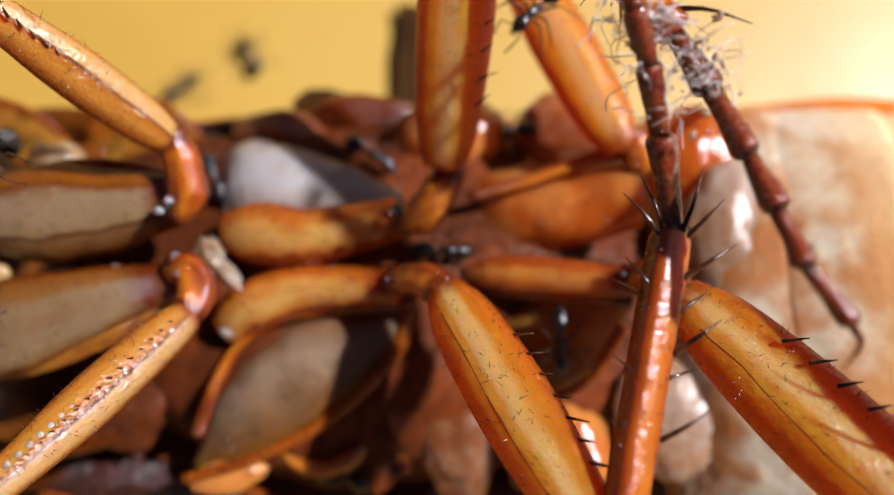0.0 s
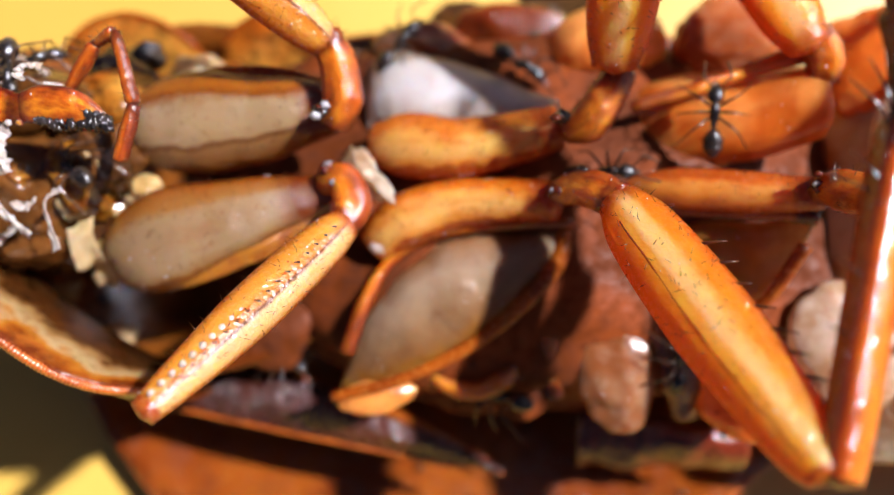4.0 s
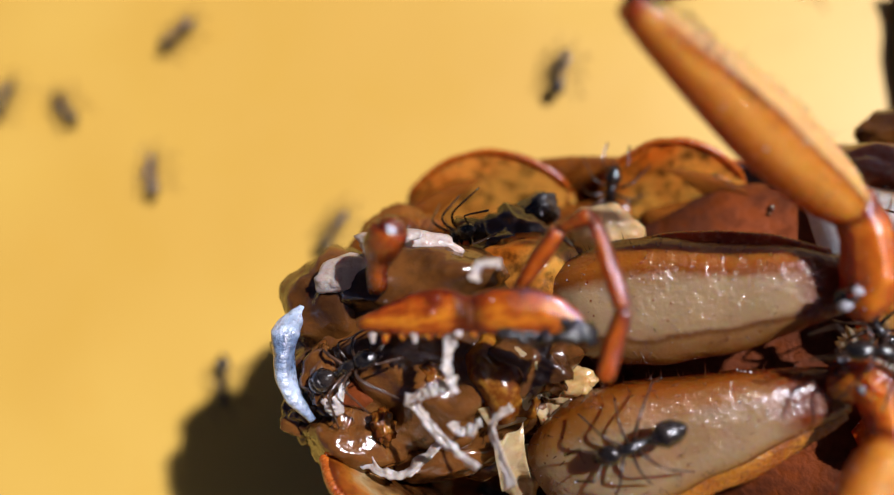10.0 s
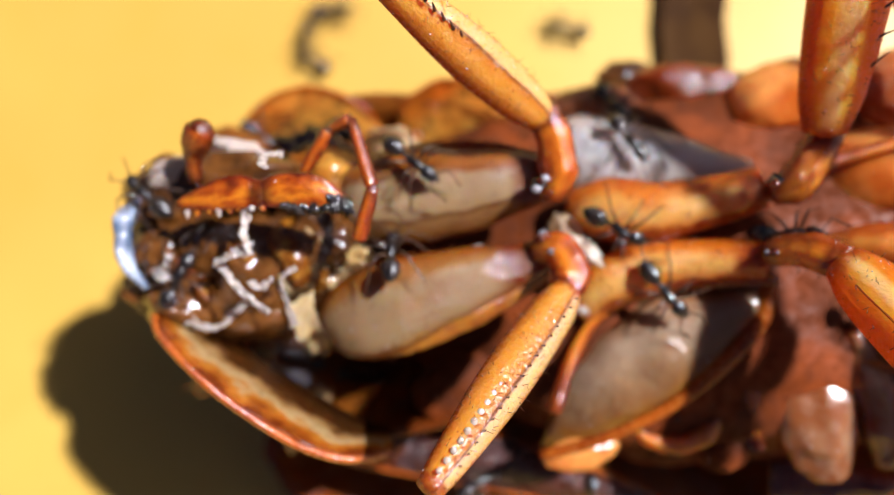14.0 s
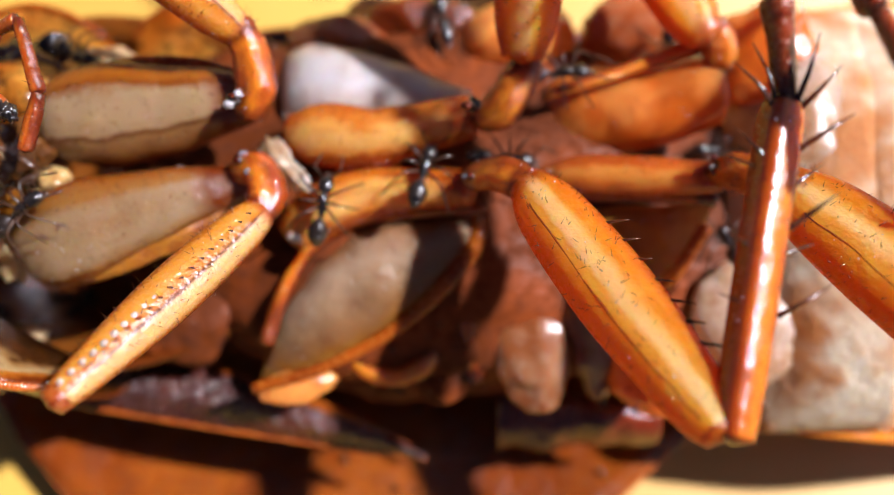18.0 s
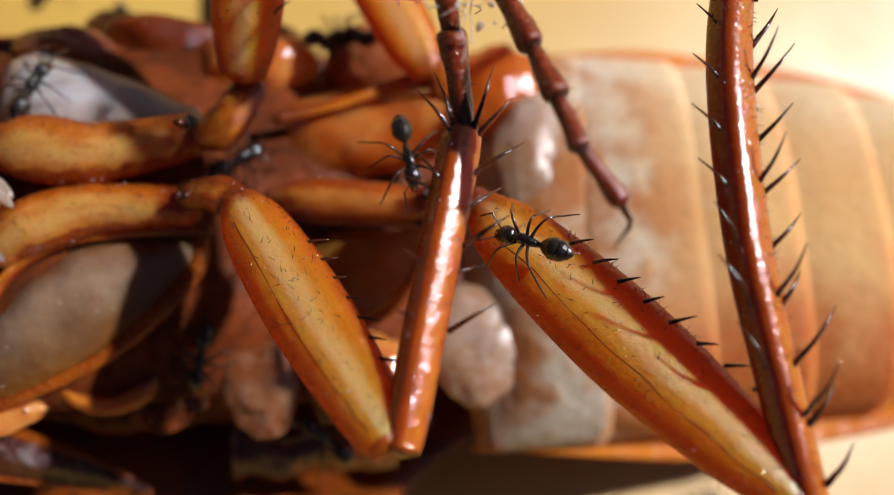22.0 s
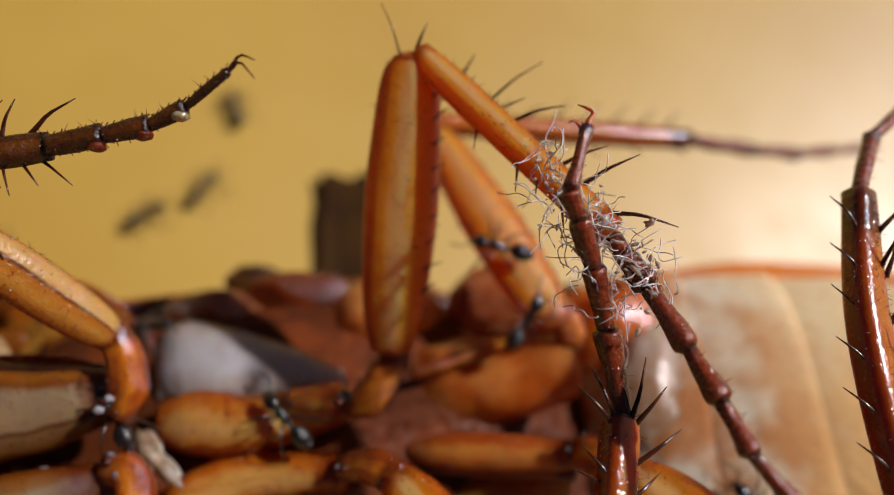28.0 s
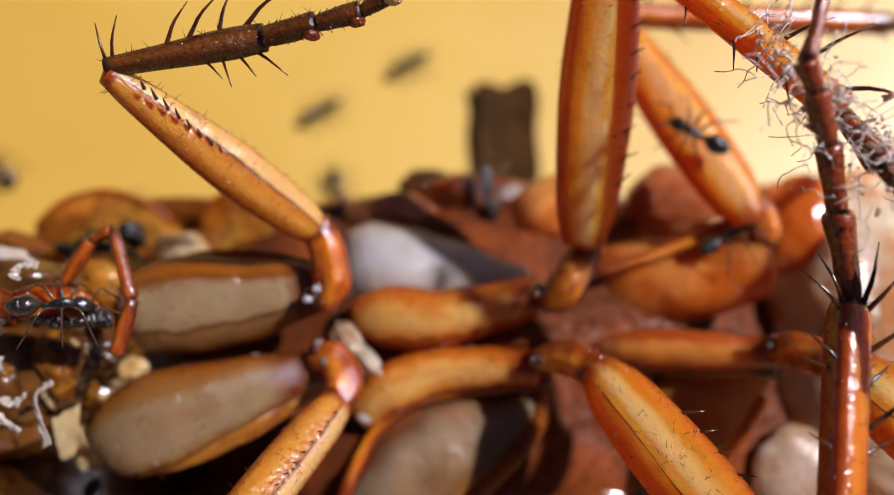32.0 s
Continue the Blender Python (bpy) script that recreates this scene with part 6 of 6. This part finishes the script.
    [(0, -9.6, -6.3, 0.63, 19, 25, -45), (2, -9.1, -6.5, 0.85, 15, 25, -45), (3, -8.2, -5.8, 3.23, -13, 0, 0), (3.5, -8.6, -5.2, 2.8, -18, -45, -45), (5.5, -9.2, -6.4, 0.76, 2, 10, -45), (6, -9.2, -6.5, 0.86, 1, 10, -45), (7, -8.1, -6.8, 1.14, 12, 22, -45), (15, -9.5, -7.2, 1.81, 29, 36, -45), (16.2, -11.8, -5.1, 0.25, -16, 3, -38), (17.5, -14.1, -3, -1.32, -60, -29, -31), (18, -14.6, -3.4, -0.8, -101, -45, -14), (32, -25.1, -2.8, -3.5, -92, 0, 0)],
    [(0, 2.4, 4.5, 3.77, 170, 45, -17), (0.5, 1.9, 4, 3.84, 175, 0, 0), (1, 2.3, 3.3, 4.91, 175, 23, 43), (1.5, 1.9, 2.7, 5.12, 121, 27, -5), (2, 2.2, 2.7, 5.18, 60, 9, -23), (2.5, 2.4, 3, 5.16, 60, 10, -21), (3, 2.6, 2.5, 5.7, 101, 12, -10), (3.5, 2.7, 2.3, 5.71, 96, -16, -7), (5.5, 3, -1.6, 5.22, 80, -14, -8), (6, 1.5, 1.6, 4.93, 84, -23, -31), (6.5, -0.4, 0.7, 7.05, 21, -3, 42), (8, -0.5, 1.5, 7.19, 2, -35, -12), (15, 3.6, -2, 5.29, 0, -13, 9), (15.8, 4, -1.3, 4.86, 59, -13, 7), (16.7, 4.4, -0.7, 4.43, 119, -13, 5), (17.5, 4.8, -0.1, 4, 179, -13, 3), (18, 5.9, 0.6, 3.51, 174, -14, 10), (18.5, 6, 1.1, 3.45, 174, -14, 10), (19, 5.7, 1.1, 3.5, 169, -13, 11), (19.5, 5.5, 1.2, 3.55, 169, -15, 2), (20, 5.7, 1.2, 3.5, 148, -13, 7), (20.5, 6.2, -2.2, 8.61, 120, 27, -29), (21, 6.15, -2.72, 9.62, 125, 29, -37), (21.5, 6.13, -3.23, 9.65, 101, -11, -45), (22, 6.59, -2.99, 9.87, 149, 34, -13), (22.5, 7.23, -3.65, 10.23, 163, 29, 7), (23, 7.25, -4.96, 10.51, 136, 0, 0), (23.4, 8.3, -5.2, 10.51, 162, 34, -5), (23.8, 9, -5.1, 10.68, 161, 31, 0), (24, 9.2, -5.3, 10.81, 159, 31, -1), (24.5, 9.1, -5.2, 10.75, 161, 31, 0), (26.5, 11.8, -3.3, 5.63, 111, -11, -8), (27, 12.3, -3.5, 5.58, 128, -10, -9), (28, 10.4, -2.4, 5.62, 129, 5, -17), (32, 8.9, -5.1, 4.66, 130, -12, -21)],
    [(0, 2.4, 5.9, 8.2, -136, 0, 0), (1, 2, 4.7, 8.2, -131, 0, 0), (1.5, 1.9, 4.6, 8, -130, 0, 0), (2, 1.7, 4.3, 8, -140, 0, 0), (2.5, 2.1, 4.6, 7.9, -199, 0, 0), (3, 2.4, 4.9, 7.8, -259, 0, 0), (5.5, 3.3, 5.4, 4.54, -300, 15, -22), (15, 3.9, 4.2, 7.09, -302, -14, -6), (17.5, 4.9, 4, 4.24, -261, -45, 31), (18, 4.6, 3.9, 4.3, -261, -45, -3), (18.5, 4.2, 3.9, 4.36, -261, -41, 5), (19, 4, 3.3, 6.86, -281, -45, -45), (19.5, 3.92, 3.38, 6.85, -322, -29, -14), (20, 4.1, 4.2, 4.49, -362, -12, 17), (20.5, 3.2, 4.6, 4.49, -363, -12, 25), (20.7, 3.4, 4.5, 4.46, -423, -2, 12), (20.8, 3.6, 4.3, 4.43, -483, 7, -1), (21, 3.8, 4.2, 4.4, -543, 16, -14), (22, 3, 4.8, 4.51, -542, 26, -17), (24.5, 4, 3.5, 6.96, -573, 21, -43), (26.5, 6, 9.7, 6.72, -574, -12, -10), (28, 3.4, 5.1, 7.11, -563, 9, -13), (29, 3.6, 5.5, 7.26, -580, 9, -24), (30, 3.3, 5.1, 7.08, -571, 10, -18), (31, 3.7, 5.2, 7.23, -586, 7, -25), (32, 3.6, 5.3, 7.2, -580, 9, -24)],
    [(0, 3.3, -2.4, 5.15, -88, 12, 8), (0.5, 3.3, -2.9, 4.92, -88, 33, 7), (1, 2.4, -3.4, 4.8, -134, 14, 2), (1.5, 1.4, -3.9, 4.68, -179, -5, -4), (2, 0.9, -4.7, 4.82, -179, -12, -17), (3, 0.8, -7, 0.38, -178, -7, 45), (10.5, 2.67, -4.63, 3.99, -225, 19, 12), (18, 6, -2.5, 4.46, -271, 45, -20), (20, 4.3, -2.2, 5.27, -270, -24, 1), (20.7, 4.2, -1.6, 6.28, -327, -16, 1), (21.3, 4.1, -1.1, 7.29, -383, -8, 0), (22, 4, -0.5, 8.3, -439, 0, 0), (23, 4.6, -0.8, 8.3, -440, 0, 0), (23.4, 6.4, -1.2, 8.4, -440, 0, 0), (23.6, 6.3, -1.5, 8.6, -380, 0, 0), (23.8, 6.2, -1.9, 8.8, -320, 0, 0), (24, 6.2, -2.3, 9, -260, 0, 0), (24.2, 6.15, -2.66, 9.6, -320, 3, 15), (24.3, 6.21, -3, 9.69, -380, 7, 30), (24.5, 6.28, -3.43, 9.77, -440, 10, 45), (25.2, 6.9, -3.5, 7.49, -382, 2, 25), (25.8, 7.3, -3.7, 6.18, -323, -6, 5), (26.5, 7.8, -3.9, 4.88, -265, -15, -14), (27, 8.1, -3.7, 4.98, -261, -13, -15), (28, 4, -3.9, 11.5, -261, 0, -5), (32, 3.9, -5.8, 11.31, -304, 17, 44)],
    [(0, 15.1, -9.1, -3.5, 59, 0, 0), (20, 19.5, -10.5, -3.5, 59, 0, 0), (21.5, 17.7, -10, -3.4, 108, 0, 0), (23, 15.9, -9.4, -3.3, 158, 0, 0), (23.4, 13.3, -8.8, 0, 177, 0, 0), (23.8, 13.3, -8.4, -0.5, 119, 0, 0), (24, 13.9, -9, -0.5, 100, 0, 0), (24.5, 13.6, -9, -0.5, 100, 0, 0), (32, 4.2, -10.5, -3.5, 98, 0, 0)],
    [(0, -7, 3.1, 3.69, 113, 7, -6), (0.5, -5.9, 3.7, 4.49, 59, 25, -24), (1, -8.4, 9, -3.5, 90, 0, 0), (3.5, -5.8, 4.7, 4.06, 41, -18, 5), (5.75, -5.4, 4, 4.44, 106, -7, 12), (8, -5, 3.2, 4.83, 172, 4, 19), (8.6, -5.3, 3.1, 4.88, 162, 12, 13), (9, -5.2, 2.1, 5.08, 160, 12, -12), (10.5, -4.2, 3.7, 4.48, 230, 16, 1), (12, -3.1, 5.3, 3.88, 299, 20, 15), (14, -4.5, 2.6, 5.07, 299, -17, -11), (15, -3.5, 3.7, 4.22, 299, -21, -7), (18, -1.9, 4.6, 3.84, 279, -14, -1), (24.5, -6.1, 9.3, -3.5, 280, 0, 0), (26.5, -1, -1.3, 5.46, 280, 14, 10), (26.7, -1.1, -2, 5.22, 354, 7, 5), (27, -1.1, -2.6, 4.98, 428, 0, 0), (27.6, -0.4, -0.1, 5.02, 454, -5, 8), (28, -2.8, 0.6, 6.42, 489, -4, -8), (28.3, -3.7, 0.7, 6.38, 534, 9, 2), (28.7, -5, 0.7, 6.18, 532, 10, -7), (29, -5.5, 1.9, 4.97, 500, 7, -26), (29.4, -6.6, 3.7, 4, 495, 45, -33), (30, -6.7, 3.6, 3.94, 479, 40, -42), (30.5, -6.8, 4.3, 3.51, 489, 30, 16), (31, -6.7, 4.2, 3.55, 501, 27, 22), (31.5, -7.1, 4.5, 3.28, 489, 34, 30), (32, -7.9, 8.8, -3.5, 469, 0, 0)],
    [(0, 0.1, 0.3, 4.98, 0, 8, 5), (3, 0.5, -0, 4.9, 2, 1, 0), (6, -1, -0.63, 7.25, 1, -35, -39), (20, -0.2, 0.3, 5.03, -2, 8, 5), (22.2, -0.2, 0.7, 4.9, 44, 17, 6), (24.5, -0.1, 1, 4.77, 91, 26, 8), (26.5, 3.88, 3.5, 6.91, 58, -12, -6), (27, 3.93, 3.36, 6.84, 57, -38, 37), (28, 3.97, 3.3, 6.83, 55, -39, 36), (29, 4.1, 3.2, 6.75, 56, -45, -32), (30, 4.3, 2.9, 6.03, 45, -16, 8), (31, 6.4, 5.2, 0.09, 16, -22, 42), (32, 4.8, 2.5, 5.77, 27, -10, -28)],
    [(0, -22.1, 8.5, -3.5, -59, 0, 0), (5.5, -13.9, 0.8, 9.27, -80, -10, 15), (6.5, -15.6, 2, 7.88, -86, -5, 4), (7, -15, 2.1, 7.72, -88, -43, -30), (7.5, -14.8, 1.6, 8.04, -59, -1, 10), (7.75, -15.4, 3.2, 5.68, -124, 9, 15), (8, -16.1, 4.8, 3.32, -188, 18, 20), (8.5, -15.4, 4.1, 4.5, -125, -2, 2), (9, -14.7, 3.3, 5.67, -62, -22, -15), (10, -14.7, 3, 5.7, 1, -45, 21), (11, -12.7, 1.5, 9.05, -38, 11, 20), (12, -13.7, 3.3, 5.93, -61, -45, -45), (13, -15.3, 4.8, 3.03, -30, 21, 30), (15, -16.4, 4.4, 2.87, -30, 45, 45), (32, -23.9, 9.4, -3.5, -2, 0, 0)],
    [(0, -13.6, 1.7, 6.75, 141, -8, -13), (5.5, -13.4, -0.7, 7.13, 151, 34, -7), (6, -13.8, -0.7, 7.35, 141, 14, 9), (6.5, -13.4, -0.7, 7.17, 120, -42, 45), (7, -16.7, -0.9, 7.17, 60, -45, 17), (8, -18.2, -0.5, 7.37, 22, 0, 0), (9, -17, -1, 7.02, 20, -25, 11), (10, -16.7, -0.5, 7.35, 21, -19, -15), (12, -17.5, -1.1, 7.46, 39, 45, 4), (13, -17.1, -1.1, 6.97, 39, -15, 24), (14, -16.8, -1.1, 7.02, 58, -15, 13), (14.5, -15.8, -1.1, 7.18, 58, -29, 4), (15, -14.5, -1.1, 7.11, 63, 9, 2), (15.5, -14.5, -0.8, 8.82, 58, 44, 30), (32, -19.2, -2.5, 2.77, 56, 45, 30)],
    [(0, -25.7, 8.5, -3.5, 100, 0, 0), (6, -28.1, 6.2, -3.5, 141, 0, 0), (7, -26.8, 3.7, -3.5, 162, 0, 0), (8, -27.9, 2.5, -3.5, 182, 0, 0), (9, -24.8, 1.9, -3.5, 179, 0, 0), (9.5, -25.2, 0.9, -3.5, 228, 0, 0), (10, -25.6, -0, -3.5, 278, 0, 0), (10.5, -16.9, -0.1, 7.21, 278, -7, 2), (11, -17.4, 0.3, 7.26, 225, 4, -6), (11.5, -18, 0.8, 7.32, 172, 15, -13), (12, -18.5, 1.2, 7.37, 119, 26, -20), (13, -18.1, 0.9, 7.45, 139, 14, -6), (15, -17.4, 1.1, 7.67, 140, 2, -10), (32, -26.7, 5.1, -3.5, 140, 0, 0)],
    [(0, 13.6, 18.3, -3.5, 100, 0, 0), (5.5, 4.4, 5.3, 7.2, 100, 3, 18), (6.75, 0.1, -0.3, 4.57, 61, -11, 31), (8, -4.2, -6, 1.95, 22, -25, 45), (9, -7.5, -4.3, 8.97, 20, 45, 38), (10, -21.6, 5.8, -3.5, 59, 0, 0), (11, -16.3, 3.6, 5.09, 40, 42, -1), (12, -10.5, 5.5, 3.5, 29, -15, 36), (13, -7.6, 4.8, 3.73, -16, -19, 17), (14, -4.7, 4.2, 3.97, -61, -23, -1), (18, 1.4, 2.2, 5.52, -1, -11, -12), (22, 2.8, 4.9, 4.45, -2, -23, -1), (28, -6.5, 3.8, 4.08, -14, -45, -15), (29, -12.5, 1.6, 9.01, -60, 0, 0), (29.5, -12.3, 0.9, 9.13, -22, 3, 2), (30, -12.2, 0.1, 9.25, 16, 7, 5), (31, -12.4, 0.3, 9.28, 16, 7, 22), (32, -12.8, -0, 9.25, 7, 26, -32)],
    [(0, -33.5, 11.1, -3.5, 59, 0, 0), (7, -30.4, 4, -3.5, 31, 0, 0), (8, -30.2, 6.6, -3.5, 61, 0, 0), (9, -37.2, 12.4, -3.5, 68, 0, 0), (12, -37.4, 12.4, -3.5, 68, 0, 0), (32, -45, 17.5, -3.5, 67, 0, 0)],
    [(0, -29.3, 13.9, -3.5, 121, 0, 0), (8, -32.3, 0.3, -3.5, 99, 0, 0), (9, -28.9, 6, -3.5, 97, 0, 0), (10, -29.6, 8.5, -3.5, 98, 0, 0), (10.5, -20.5, 11.1, -3.5, 58, 0, 0), (11, -18.8, 14.7, -3.5, 42, 0, 0), (12, -18.2, 12.4, -3.5, 41, 0, 0), (13, -20.2, 11.3, -3.5, 10, 0, 0), (14, -16.6, 12.2, -3.5, 58, 0, 0), (15, -10.3, 17.6, -3.5, 58, 0, 0), (23.5, -13.3, 12.8, -3.5, 104, 0, 0), (32, -16.2, 8, -3.5, 149, 0, 0)],
    [(0, -17.6, 19.8, -3.5, 59, 0, 0), (9, -28.8, 15.1, -3.5, 58, 0, 0), (10, -34.3, 11.8, -3.5, 130, 0, 0), (10.5, -22.6, 13.8, -3.5, 108, 0, 0), (11, -15.8, 13.2, -3.5, 49, 0, 0), (12, -12.8, 10.1, -3.5, 20, 0, 0), (13, -16.1, 11.6, -3.5, 0, 0, 0), (20, -8.7, 14.4, -3.5, -2, 0, 0), (27, -8.9, 13.5, -3.5, 57, 0, 0), (28, -6.8, 12.9, -3.5, 55, 0, 0), (29, -8.9, 12.9, -3.5, 15, 0, 0), (30, -6.3, 10.4, -3.5, 25, 0, 0), (31, -9.3, 12.9, -3.5, 26, 0, 0), (32, -8.5, 12.4, -3.5, 27, 0, 0)],
    [(0, -8.2, 11.2, -3.5, 121, 0, 0), (3, -9.7, 11.9, -3.5, 122, 0, 0), (6, -11.2, 12.5, -3.5, 61, 0, 0), (9, -12.6, 13, -3.5, 1, 0, 0), (9.67, -12.9, 12, -3.5, 51, 0, 0), (10.3, -13.3, 11.1, -3.5, 102, 0, 0), (11, -13.7, 10.1, -3.5, 153, 0, 0), (12, -17.2, 10.2, -3.5, 150, 0, 0), (28, -5.7, 17.1, -3.5, 109, 0, 0), (29, -6.5, 20.4, -3.5, 110, 0, 0), (30, -5.2, 18.7, -3.5, 35, 0, 0), (31, -4.2, 14.6, -3.5, 35, 0, 0), (32, -4.6, 14.6, -3.5, 27, 0, 0)],
    [(0, -10.8, 9.6, -3.5, 39, 0, 0), (10, -29.1, 14.7, -3.5, 40, 0, 0), (10.5, -17.4, 12, -3.5, 114, 0, 0), (11, -5.7, 9.4, -3.5, 187, 0, 0), (12, -5.7, 10.9, -3.5, 180, 0, 0), (20, -7.4, 11.3, -3.5, 107, 0, 0), (28, -9.1, 11.6, -3.5, 34, 0, 0), (29, -9.7, 12.9, -3.5, 35, 0, 0), (29.5, -12.4, 11.3, -3.5, 82, 0, 0), (30, -15.1, 9.6, -3.5, 130, 0, 0), (31, -20.9, 9.7, -3.5, 139, 0, 0), (32, -22.3, 10.1, -3.5, 140, 0, 0)],
]


def step_rows(phase, seconds=32.0, beat=0.35):
    """A leg swings fore and back."""
    n = int(seconds / beat)
    return [(min(k * beat, seconds), pose(0, 0, 0, 0, 0, 7.0 if (k + phase) % 2 else -7.0)) for k in range(n + 1)] + [(seconds, pose(0, 0, 0, 0, 0, 0))]


def motions():
    swarm = [ANT] + [copy_thing(ANT, pose(0, 0, 0)) for _ in ANTS[1:]]
    for ant, rows in zip(swarm, ANTS):
        walk(ant, [(t, pose(x * MM, y * MM, z * MM, lean, pitch, head)) for t, x, y, z, head, pitch, lean in rows])
        legs = sorted((c for c in ant.children if c.name.startswith("leg")), key=lambda c: c.name)
        for k, leg in enumerate(legs):
            walk(leg, step_rows(k))


motions()
